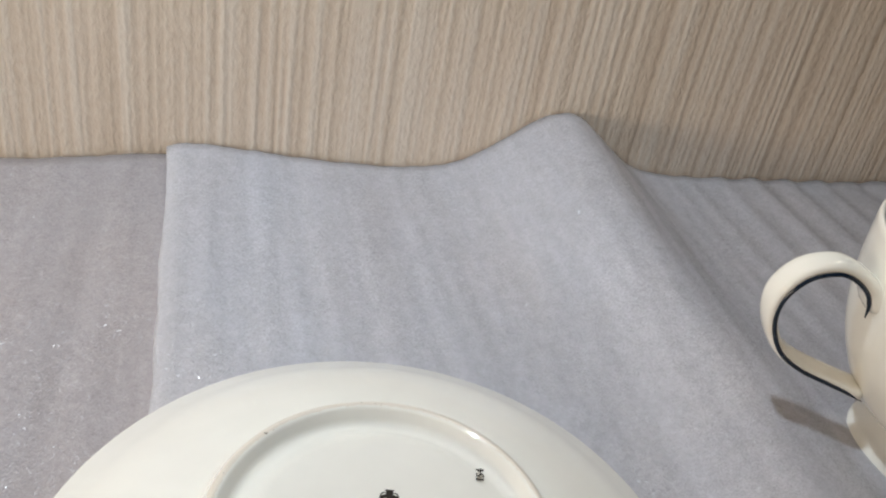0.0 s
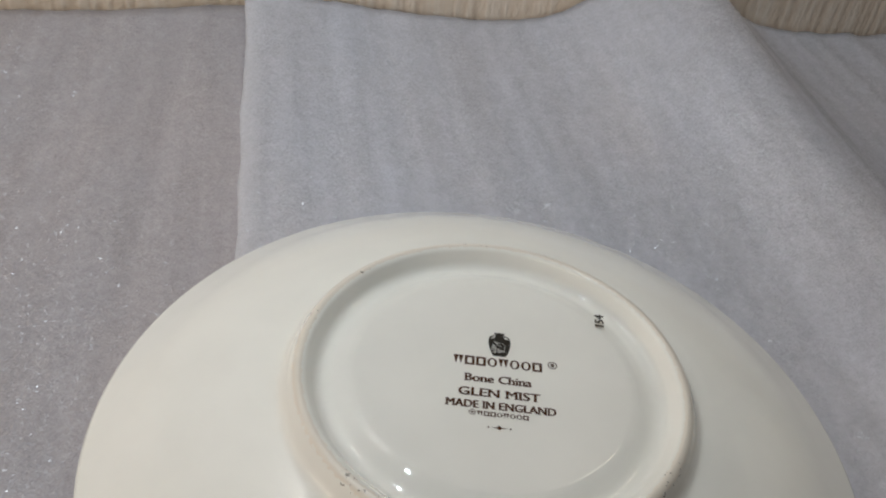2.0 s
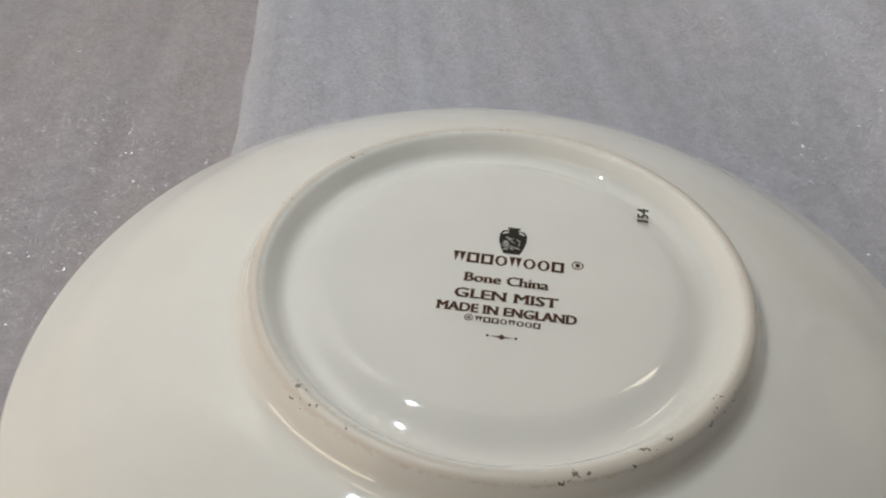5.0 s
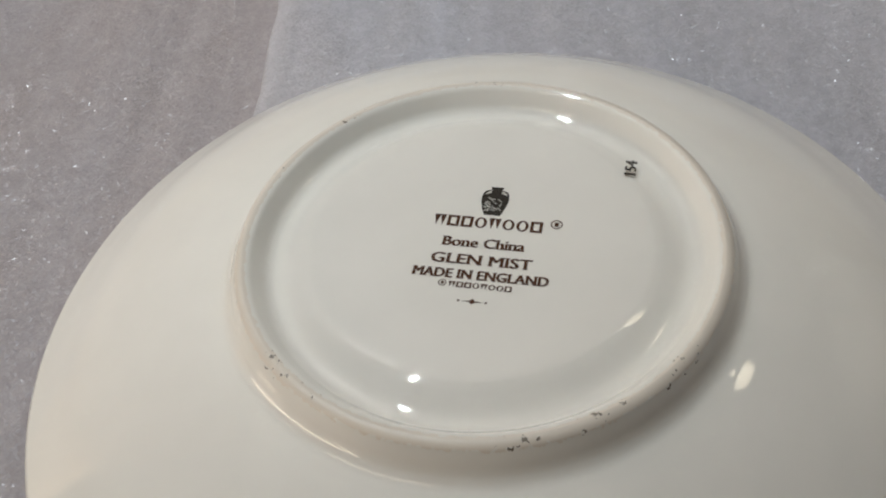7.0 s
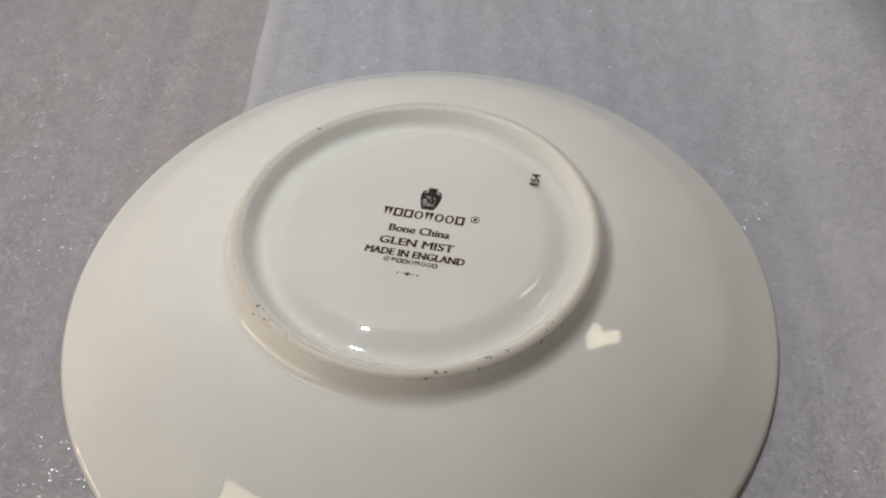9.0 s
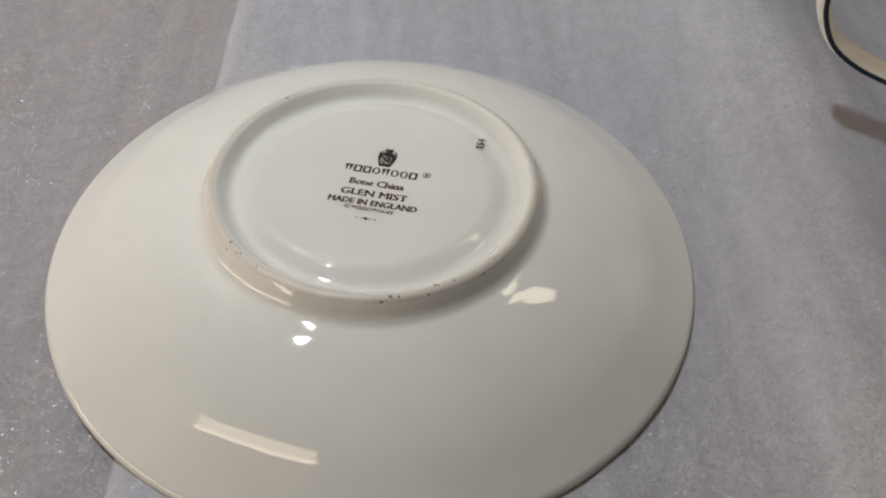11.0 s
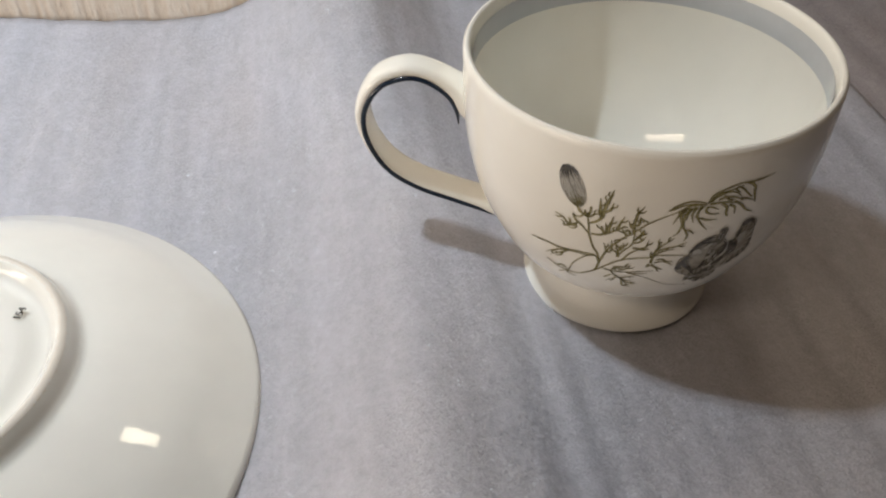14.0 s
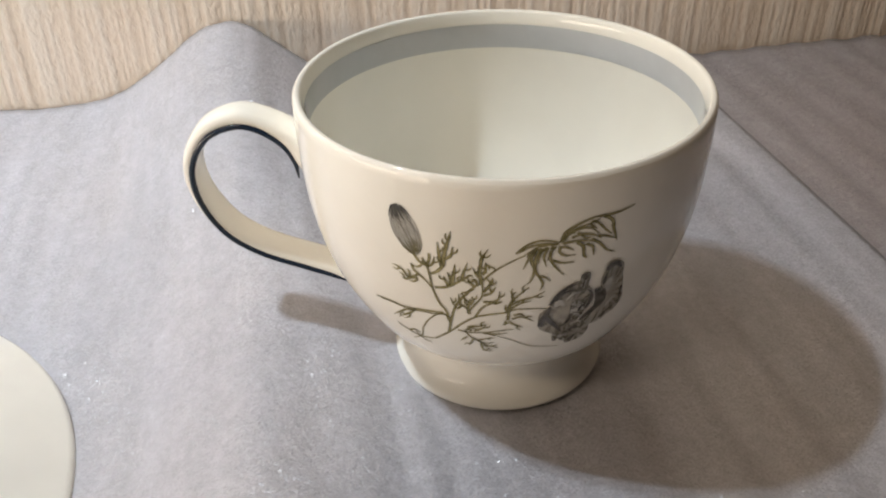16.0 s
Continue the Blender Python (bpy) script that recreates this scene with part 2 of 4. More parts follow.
def lathe(profile, n, closed=False):
    """A surface of revolution round z through (radius, height) pairs."""
    bm = bmesh.new()
    rings = []
    for r, z in profile:
        if r < 1e-6:
            rings.append([bm.verts.new((0, 0, z))])
        else:
            rings.append([bm.verts.new((r * math.cos(2 * math.pi * k / n), r * math.sin(2 * math.pi * k / n), z)) for k in range(n)])
    pairs = list(zip(rings, rings[1:])) + ([(rings[-1], rings[0])] if closed else [])
    for a, b in pairs:
        for k in range(n):
            j = (k + 1) % n
            if len(a) == 1 and len(b) == 1:
                continue
            if len(a) == 1:
                bm.faces.new((a[0], b[k], b[j]))
            elif len(b) == 1:
                bm.faces.new((a[k], b[0], a[j]))
            else:
                bm.faces.new((a[k], b[k], b[j], a[j]))
    bmesh.ops.recalc_face_normals(bm, faces=bm.faces)
    return bm


def sheet(height, xs, ys, thick, sway=0.0):
    """A soft sheet with its own thickness over the grid xs by ys; sway: how far its first edge wanders from a straight line."""
    bm = bmesh.new()

    def wander(x, y):
        return sway * math.exp(-(x - xs[0]) / 0.004) * (noise.noise(Vector((3.1, y * 45, 0.7))) + 0.5 * noise.noise(Vector((8.2, y * 140, 0.2))))

    top = [[bm.verts.new((x + wander(x, y), y, height(x, y))) for x in xs] for y in ys]
    low = [[bm.verts.new((x + wander(x, y), y, height(x, y) - thick)) for x in xs] for y in ys]
    for j in range(len(ys) - 1):
        for i in range(len(xs) - 1):
            bm.faces.new((top[j][i], top[j][i + 1], top[j + 1][i + 1], top[j + 1][i]))
            bm.faces.new((low[j][i], low[j + 1][i], low[j + 1][i + 1], low[j][i + 1]))
    for j in range(len(ys) - 1):
        for i in (0, len(xs) - 1):
            bm.faces.new((top[j][i], top[j + 1][i], low[j + 1][i], low[j][i]))
    for i in range(len(xs) - 1):
        for j in (0, len(ys) - 1):
            bm.faces.new((top[j][i], top[j][i + 1], low[j][i + 1], low[j][i]))
    bmesh.ops.recalc_face_normals(bm, faces=bm.faces)
    return bm


def smooth01(a, b, x):
    t = min(1.0, max(0.0, (x - a) / (b - a)))
    return t * t * (3 - 2 * t)


# ---------------------------------------------------------------- the place
WALL_Y = 0.1903
part_of_room = dict(kind="structure")
tagged(mesh_object("tabletop", box(-1.6, 1.8, -2.4, WALL_Y + 0.1, -0.05, -0.0026), TABLE, False), "brown laminate tabletop under the foam sheets", "tabletop", **part_of_room)
tagged(mesh_object("wall_back", box(-1.6, 1.8, WALL_Y, WALL_Y + 0.1, -0.0026, 2.1), PAPER, False), "beige wallpapered wall with raised vertical threads", "wall", **part_of_room)
tagged(mesh_object("wall_left", box(-1.7, -1.6, -2.4, WALL_Y + 0.1, -0.05, 2.1), PLASTER, False), "plain plastered wall", "wall", **part_of_room)
tagged(mesh_object("wall_right", box(1.8, 1.9, -2.4, WALL_Y + 0.1, -0.05, 2.1), PLASTER, False), "plain plastered wall", "wall", **part_of_room)
tagged(mesh_object("wall_front", box(-1.7, 1.9, -2.5, -2.4, -0.05, 2.1), PLASTER, False), "plain plastered wall", "wall", **part_of_room)
tagged(mesh_object("ceiling", box(-1.7, 1.9, -2.5, WALL_Y + 0.1, 2.1, 2.2), PLASTER, False), "plain plastered ceiling", "ceiling", **part_of_room)


def corrugation(x, y):
    """Low rolls that the foam keeps from the reel, all along y."""
    w = 0.00018 * math.sin(2 * math.pi * x / 0.0213 + 1.2 * math.sin(x * 60)) + 0.00012 * math.sin(2 * math.pi * x / 0.0087 + 3 * y)
    w += 0.0003 * math.sin(2 * math.pi * x / 0.0115 + 5 * y) * smooth01(0.118, 0.128, x) * (1 - smooth01(0.14, 0.16, x)) * (1 - smooth01(0.0, 0.05, y))
    w += 0.00045 * math.sin(2 * math.pi * x / 0.0165 + 4 * y) * smooth01(0.15, 0.17, x) * smooth01(0.03, 0.10, y)
    w += 0.0006 * (noise.noise(Vector((x * 24, y * 7, 0.3))))
    return w


def edge_lift(x, y):
    """The overlapped edge stands up a little towards the wall."""
    far = math.exp(-(WALL_Y - y) / 0.06)
    side = math.exp(-0.5 * ((x + 0.047) / 0.034) ** 2) if x > -0.047 else math.exp(-0.5 * ((x + 0.047) / 0.030) ** 2)
    return side * far


def upper_height(x, y):
    g = smooth01(0.02, 0.20, y)
    crest = 0.108 - 0.003 * g + 0.004 * math.exp(-((y - 0.05) / 0.04) ** 2)
    tall = 0.0120 + 0.0153 * g - 0.004 * (1 - smooth01(-0.14, -0.02, y))
    s = (0.0150 + 0.0065 * g) if x < crest else (0.0182 + 0.0004 * g)
    ridge = tall * math.exp(-0.5 * ((x - crest) / s) ** 2)
    under_cup = 0.0018 * math.exp(-((x - 0.168) / 0.035) ** 2 - ((y - 0.026) / 0.06) ** 2)
    lip = 0.0010 * smooth01(0.255, 0.272, x)
    edge = -0.0017 * math.exp(-(x + 0.0475) / 0.0020)
    return 0.0006 + edge + ridge + under_cup + lip + 0.0078 * edge_lift(x, y) + corrugation(x, y) * (1 - 0.8 * math.exp(-((x / 0.07) ** 2 + (y / 0.07) ** 2) ** 3))


def under_height(x, y):
    return -0.0011 + 0.0048 * edge_lift(x, y) * (1 - smooth01(-0.045, 0.01, x)) + 1.1 * corrugation(x, y) * (1 - smooth01(-0.06, -0.05, x) + smooth01(0.275, 0.285, x))


def steps(a, b, d):
    k = max(2, int(round((b - a) / d)))
    return [a + (b - a) * i / k for i in range(k + 1)]


tagged(mesh_object("foam_sheet", sheet(under_height, steps(-0.44, 0.62, 0.004), steps(-0.40, WALL_Y - 0.0015, 0.006), 0.0010), FOAM_THIN),
       "thin white packing foam sheet spread over the table", "foam sheet")
tagged(mesh_object("foam_sheet", sheet(upper_height, steps(-0.0475, -0.0405, 0.0007)[:-1] + steps(-0.0405, 0.2725, 0.0020), steps(-0.40, WALL_Y - 0.0012, 0.0045), 0.0011, 0.0009), FOAM),
       "rippled white packing foam sheet with one raised ridge", "foam sheet")

# ---------------------------------------------------------------- the saucer
saucer = thing("saucer", pose(0, 0, 0), "cream bone china saucer lying upside down on foam", "saucer")
OUT = curve2([(0.0353, 0.0226), (0.0361, 0.0211), (0.0367, 0.0198), (0.0373, 0.0189), (0.0382, 0.0182), (0.0397, 0.0178), (0.0425, 0.0172), (0.0475, 0.0158), (0.0540, 0.0134), (0.0605, 0.0103),
              (0.0662, 0.0067), (0.0702, 0.0041), (0.0722, 0.0028)], 6)
RIM = curve2([(0.0728, 0.0021), (0.0730, 0.0012), (0.0727, 0.0005), (0.0719, 0.0008), (0.0690, 0.0030)], 4)
INNER = curve2([(0.0645, 0.0058), (0.0560, 0.0104), (0.0450, 0.0144), (0.0350, 0.0166), (0.0200, 0.0180), (0.0, 0.0182)], 5)
TOP = curve2([(0.0, 0.0214), (0.0150, 0.02135), (0.0235, 0.0213), (0.0256, 0.0211), (0.0271, 0.0206), (0.0286, 0.01995), (0.0297, 0.0197), (0.0307, 0.0198), (0.0316, 0.0204), (0.0325, 0.0217), (0.0333, 0.0227), (0.0343, 0.0231)], 5)
body = part("body", lathe([tuple(q) for q in TOP + OUT + RIM + INNER], 160), CHINA, saucer)

STAMP_TURN = Matrix.Rotation(radians(-11.5), 4, "Z")
FACE_Z = 0.02142


def text_mesh(words, width, high, m):
    """Flat letters of the built-in font, scaled to a width and a height of the capitals, centred, on the base."""
    cu = bpy.data.curves.new("letters", "FONT")
    cu.body, cu.align_x, cu.align_y, cu.resolution_u = words, "CENTER", "CENTER", 3
    ob = new("letters", cu)
    bpy.context.view_layer.update()
    me = bpy.data.meshes.new_from_object(ob.evaluated_get(bpy.context.evaluated_depsgraph_get()))
    bm = bmesh.new()
    bm.from_mesh(me)
    bpy.data.objects.remove(ob)
    bpy.data.meshes.remove(me)
    xs, ys = [v.co.x for v in bm.verts], [v.co.y for v in bm.verts]
    sx, sy = width / (max(xs) - min(xs)), high / (max(ys) - min(ys))
    cx, cy = (max(xs) + min(xs)) / 2, (max(ys) + min(ys)) / 2
    for v in bm.verts:
        v.co = Vector(((v.co.x - cx) * sx, (v.co.y - cy) * sy, 0))
    # short bars across the ends of the strokes, as on the roman letters of the print
    feet = []
    for e in bm.edges:
        p, q = (w.co.copy() for w in e.verts)
        ln = abs(p.x - q.x)
        if len(e.link_faces) == 1 and abs(p.y - q.y) < high * 0.01 and high * 0.06 < ln < high * 0.34:
            inner = sum(w.co.y for w in e.link_faces[0].verts) / len(e.link_faces[0].verts)
            feet.append(((p.x + q.x) / 2, p.y, ln / 2 + high * 0.13, math.copysign(high * 0.11, inner - p.y)))
    for v in bm.verts:
        v.co = m @ v.co
    marks = [plate([(x - w, y), (x + w, y), (x + w * 0.8, y + d), (x - w * 0.8, y + d)], m @ Matrix.Translation((0, 0, 0.00001))) for x, y, w, d in feet]
    # a second pass a hair to the side gives the letters the weight of the print
    twins = []
    for shift in ((0.00010, 0.00004, 0.00002), (-0.00010, -0.00003, 0.00003)):
        twin = bm.copy()
        for v in twin.verts:
            v.co += m.to_3x3() @ Vector(shift)
        twins.append(twin)
    return join(bm, *twins, *marks)


def plate(outline, m, hole=None):
    """A flat figure from an outline, or a flat frame between two outlines of one length."""
    bm = bmesh.new()
    a = [bm.verts.new(m @ Vector((x, y, 0))) for x, y in outline]
    if hole is None:
        bm.faces.new(a)
    else:
        b = [bm.verts.new(m @ Vector((x, y, 0))) for x, y in hole]
        for k in range(len(a)):
            j = (k + 1) % len(a)
            bm.faces.new((a[k], a[j], b[j], b[k]))
    return bm


def oval(cx, cy, rx, ry, n=20):
    return [(cx + rx * math.cos(2 * math.pi * k / n), cy + ry * math.sin(2 * math.pi * k / n)) for k in range(n)]


def join(*meshes):
    out = bmesh.new()
    for bm in meshes:
        me = bpy.data.meshes.new("joined")
        bm.to_mesh(me)
        bm.free()
        out.from_mesh(me)
        bpy.data.meshes.remove(me)
    return out


def at(u, v, dz=0.0):
    return STAMP_TURN @ Matrix.Translation((0.0011 + u, v - 0.00028, FACE_Z + dz))


def letter_blocks(width, high, kinds, m):
    """A row of plain triangles, squares and rings in the place of a maker's word."""
    step, bars = width / len(kinds), []
    for k, kind in enumerate(kinds):
        x, w = -width / 2 + step * (k + 0.5), step * 0.44
        if kind == "o":
            bars.append(plate(oval(x, 0, w, high / 2), m, oval(x, 0, w * 0.50, high * 0.37)))
        elif kind == "v":
            bars.append(join(*[plate([(x + d - w * 0.52, high / 2), (x + d, -high / 2), (x + d + w * 0.52, high / 2)], m) for d in (-w * 0.5, w * 0.5)]))
        else:
            bars.append(plate([(x - w, -high / 2), (x + w, -high / 2), (x + w, high / 2), (x - w, high / 2)], m,
                              [(x - w * 0.45, -high * 0.30), (x + w * 0.45, -high * 0.30), (x + w * 0.45, high * 0.30), (x - w * 0.45, high * 0.30)]))
    return bars


for block in letter_blocks(0.0164, 0.0022, "viiovooi", at(-0.0003, 0.0031)):
    part("stamp_block", block, STAMP, body, "sepia printed block of the maker's mark", False)
part("ring_mark", join(plate(oval(0, 0, 0.00088, 0.00088), at(0.0097, 0.0040), oval(0, 0, 0.00070, 0.00070)),
                       plate([(-0.00028, -0.0004), (0.0003, -0.0004), (0.0003, 0.0004), (-0.00028, 0.0004)], at(0.0097, 0.0040))), STAMP, body, "", False)
part("lettering", text_mesh("Bone China", 0.0118, 0.0018, at(-0.0002, -0.0010)), STAMP, body, "sepia lettering", False)
part("lettering", text_mesh("GLEN MIST", 0.0143, 0.00185, at(0.0, -0.0043)), STAMP, body, "sepia lettering", False)
part("lettering", text_mesh("MADE IN ENGLAND", 0.0190, 0.00165, at(0.0003, -0.0071)), STAMP, body, "sepia lettering", False)
tagged(part("small_print", join(*letter_blocks(0.0090, 0.0010, "viiovooi", at(0.0006, -0.0090))), STAMP, body, "", False), kind="stuff")
part("ring_mark", join(plate(oval(0, 0, 0.0006, 0.0006), at(-0.0047, -0.0089), oval(0, 0, 0.00045, 0.00045)),
                       plate(oval(0, 0, 0.00025, 0.00025), at(-0.0047, -0.0089))), STAMP, body, "", False)
part("ornament", join(plate([(-0.0016, 0), (-0.0004, -0.00012), (0, -0.0005), (0.0004, -0.00012), (0.0016, 0), (0.0004, 0.00012), (0, 0.0005), (-0.0004, 0.00012)], at(0, -0.0118)),
                      plate(oval(-0.0019, 0, 0.0002, 0.0002, 8), at(0, -0.0118)), plate(oval(0.0019, 0, 0.0002, 0.0002, 8), at(0, -0.0118))), STAMP, body, "", False)
# black vase emblem: outline by its half widths, with two handles and pale scratches
VASE = [(0.00125, -0.0030), (0.00125, -0.00275), (0.00145, -0.0024), (0.0018, -0.0013), (0.00203, -0.0002), (0.00208, 0.0006), (0.0019, 0.0011), (0.0014, 0.00148), (0.0008, 0.00175), (0.0007, 0.0021), (0.00075, 0.0024), (0.00095, 0.00275), (0.00097, 0.0030)]
emblem = part("emblem", join(plate(VASE + [(-x, y) for x, y in reversed(VASE)], at(0, 0.0078))), BLACK, body, "small black printed vase emblem", False)
for side in (-1, 1):
    part("emblem_handle", join(plate([(side * x, y) for x, y in ((0.00207, 0.0006), (0.0020, 0.0014), (0.00168, 0.00205), (0.0011, 0.00228), (0.0007, 0.0022), (0.0007, 0.00200), (0.00115, 0.00200), (0.00145, 0.00180), (0.00172, 0.0013), (0.0018, 0.0009))], at(0, 0.0078, 0.00002))), BLACK, body, "", False)
rnd = random.Random(4)
scratch = []
for k in range(22):
    x, y, a = rnd.uniform(-0.0014, 0.0014), rnd.uniform(-0.0022, 0.0006), rnd.choice((0, 0.6, -0.7, 1.4))
    dx, dy = 0.00040 * math.cos(a), 0.00040 * math.sin(a)
    nx, ny = -0.00007 * math.sin(a), 0.00007 * math.cos(a)
    scratch.append(plate([(x - dx - nx, y - dy - ny), (x + dx - nx, y + dy - ny), (x + dx + nx, y + dy + ny), (x - dx + nx, y - dy + ny)], at(0, 0.0078, 0.00004)))
tagged(part("emblem_detail", join(*scratch), PALE, body, "", False), kind="stuff")
part("painter_number", text_mesh("154", 0.0031, 0.0017, Matrix.Translation((0.0236, 0.0126, FACE_Z)) @ Matrix.Rotation(radians(76), 4, "Z")), BLACK, body, "black hand-painted number", False)

# ---------------------------------------------------------------- the cup
CUP_X, CUP_Y, CUP_Z = 0.1640, 0.0257, 0.0026
cup = thing("teacup", pose(CUP_X, CUP_Y, CUP_Z), "cream bone china footed teacup with grey flower print", "teacup")
OUTER = [(0.0190, 0.0112), (0.0212, 0.0122), (0.0243, 0.0140), (0.0270, 0.0164), (0.0296, 0.0194), (0.0325, 0.0244), (0.0357, 0.0314), (0.0380, 0.0394),
         (0.0393, 0.0474), (0.0399, 0.0564), (0.0400, 0.0632)]


def wall_radius(z):
    """Outer radius of the bowl at the height z above the cup's base."""
    return float(np.interp(z, [q[1] for q in FINE], [q[0] for q in FINE]))


FINE = [tuple(q) for q in curve2(OUTER, 6)]
LIP = [tuple(q) for q in curve2([(0.03995, 0.0645), (0.0394, 0.0652), (0.0386, 0.0650), (0.0382, 0.0640)], 4)]
INSIDE = [tuple(q) for q in curve2([(0.0380, 0.0622), (0.0378, 0.0568), (0.0373, 0.0480), (0.0361, 0.0394), (0.0338, 0.0318), (0.0303, 0.0252), (0.0250, 0.0198), (0.0160, 0.0162), (0.0, 0.0150)], 5)]
FOOT_IN = [(0.0, 0.0108), (0.0120, 0.0106), (0.0165, 0.0090), (0.0190, 0.0050), (0.0205, 0.0006)]
FOOT = [tuple(q) for q in curve2([(0.0216, 0.0), (0.0228, 0.0003), (0.0235, 0.0012), (0.0232, 0.0023), (0.0223, 0.0036), (0.0213, 0.0053), (0.0205, 0.0074), (0.0200, 0.0095), (0.0199, 0.0114)], 6)]
bowl = part("bowl", lathe(FINE + LIP + INSIDE, 128), CUP_CHINA, cup)
part("foot", lathe(FOOT_IN + FOOT + [(0.0150, 0.0122), (0.0, 0.0122)], 96), CUP_CHINA, cup, "flared pedestal foot")
part("grey_band", lathe([(0.03795 - 0.00006, 0.0622), (0.03790 - 0.00006, 0.0604), (0.03785 - 0.00006, 0.0586), (0.0378 - 0.00006, 0.0568)], 128), BAND, bowl, "pale blue-grey band inside the rim")

HANDLE_AT = Matrix.Rotation(radians(166.5), 4, "Z")
SPINE = curve2([(0.0375, 0.0490), (0.0412, 0.0532), (0.0470, 0.0570), (0.0526, 0.0580), (0.0590, 0.0549), (0.0628, 0.0477), (0.0619, 0.0399), (0.0574, 0.0322),
                (0.0505, 0.0273), (0.0412, 0.0238), (0.0310, 0.0203)], 7)


def strap(path, half, thick):
    """A handle: a rounded strap swept along (radius, height) points; half its width and thickness may change along it."""
    bm, rings, n = bmesh.new(), [], 20
    for k, q in enumerate(path):
        a, b = path[max(0, k - 1)], path[min(len(path) - 1, k + 1)]
        d = (b - a) / np.linalg.norm(b - a)
        nx, nz = -d[1], d[0]
        t = k / (len(path) - 1)
        w, h = half(t), thick(t)
        ring = []
        for j in range(n):
            c, s = math.cos(2 * math.pi * j / n), math.sin(2 * math.pi * j / n)
            y = w * math.copysign(abs(c) ** 0.75, c) * (1 if c > 0 else 1 - 0.34 * math.exp(-((t - 0.27) / 0.16) ** 2))
            o = h * math.copysign(abs(s) ** 0.8, s)
            ring.append(bm.verts.new(HANDLE_AT @ Vector((q[0] + nx * o, y, q[1] + nz * o))))
        rings.append(ring)
    for a, b in zip(rings, rings[1:]):
        for j in range(n):
            i = (j + 1) % n
            bm.faces.new((a[j], a[i], b[i], b[j]))
    bm.faces.new(rings[0]), bm.faces.new(list(reversed(rings[-1])))
    bmesh.ops.recalc_face_normals(bm, faces=bm.faces)
    return bm


def flare(t):
    return math.exp(-(t / 0.10) ** 2) + 0.15 * math.exp(-((1 - t) / 0.07) ** 2)


handle = part("handle", strap(SPINE, lambda t: 0.0043 + 0.0016 * flare(t), lambda t: 0.0017 + 0.0016 * flare(t)), CUP_CHINA, cup, "curled strap handle")


def tube(points, radius, sides=8):
    bm, rings = bmesh.new(), []
    for k, p in enumerate(points):
        d = (points[min(k + 1, len(points) - 1)] - points[max(0, k - 1)]).normalized()
        a = d.orthogonal().normalized()
        if rings:
            a = (last - d * last.dot(d)).normalized()
        last = a
        b = d.cross(a)
        t = k / (len(points) - 1)
        r = radius * min(1.0, 0.25 + 9 * t, 0.25 + 9 * (1 - t))
        rings.append([bm.verts.new(p + r * (a * math.cos(2 * math.pi * j / sides) + b * math.sin(2 * math.pi * j / sides))) for j in range(sides)])
    for a, b in zip(rings, rings[1:]):
        for j in range(sides):
            i = (j + 1) % sides
            bm.faces.new((a[j], a[i], b[i], b[j]))
    bm.faces.new(rings[0]), bm.faces.new(list(reversed(rings[-1])))
    bmesh.ops.recalc_face_normals(bm, faces=bm.faces)
    return bm


LINE = curve2([(0.0405, 0.0455), (0.0411, 0.0496), (0.0434, 0.0532), (0.0480, 0.0562), (0.0526, 0.0567), (0.0583, 0.0540), (0.0620, 0.0475), (0.0617, 0.0400), (0.0575, 0.0321),
               (0.0506, 0.0271), (0.0413, 0.0236), (0.0348, 0.0213), (0.0300, 0.0190)], 6)
part("painted_line", tube([HANDLE_AT @ Vector((q[0], 0.0041, q[1])) for q in LINE], 0.00064), NAVY, handle, "dark navy painted edge line")


# print on the bowl: figures drawn flat in (degrees round the cup, millimetres up) and laid on its wall
def on_bowl(deg, mm, lift=0.00007):
    z = mm * 0.001 - CUP_Z
    r = wall_radius(z) + lift
    return Vector((r * math.cos(radians(deg)), r * math.sin(radians(deg)), z))


DEG = 0.66      # millimetres along the wall for one degree


def stroke(bm, points, w0, w1, lift=0.00007, n=5, belly=0.0):
    """One drawn line through (deg, mm) points, its width in mm going from w0 to w1."""
    p = curve2(points, n)
    rows = []
    for k, q in enumerate(p):
        d = p[min(k + 1, len(p) - 1)] - p[max(0, k - 1)]
        d = np.array((d[0] * DEG, d[1]))
        d = d / max(1e-9, np.linalg.norm(d))
        t = k / (len(p) - 1)
        w = (w0 + (w1 - w0) * t) / 2 + belly * math.sin(math.pi * t)
        rows.append([bm.verts.new(on_bowl(q[0] - s * d[1] * w / DEG, q[1] + s * d[0] * w, lift)) for s in (-1, 1)])
    for a, b in zip(rows, rows[1:]):
        bm.faces.new((a[0], a[1], b[1], b[0]))


def patch(bm, outline, lift, rings=7):
    """A flat printed figure inside a smooth closed outline of (deg, mm) points."""
    p = [np.array(q, float) for q in outline]
    n = len(p)
    edge = []
    for i in range(n):
        a, b, c, d = p[i - 1], p[i], p[(i + 1) % n], p[(i + 2) % n]
        for t in (0, 0.25, 0.5, 0.75):
            edge.append(0.5 * (2 * b + (c - a) * t + (2 * a - 5 * b + 4 * c - d) * t * t + (3 * b - a - 3 * c + d) * t ** 3))
    mid = sum(edge) / len(edge)
    rows = [[bm.verts.new(on_bowl(*(mid + (q - mid) * k / rings), lift)) for q in edge] for k in range(1, rings + 1)]
    c = bm.verts.new(on_bowl(*mid, lift))
    m = len(edge)
    for j in range(m):
        bm.faces.new((c, rows[0][j], rows[0][(j + 1) % m]))
    for a, b in zip(rows, rows[1:]):
        for j in range(m):
            bm.faces.new((a[j], b[j], b[(j + 1) % m], a[(j + 1) % m]))


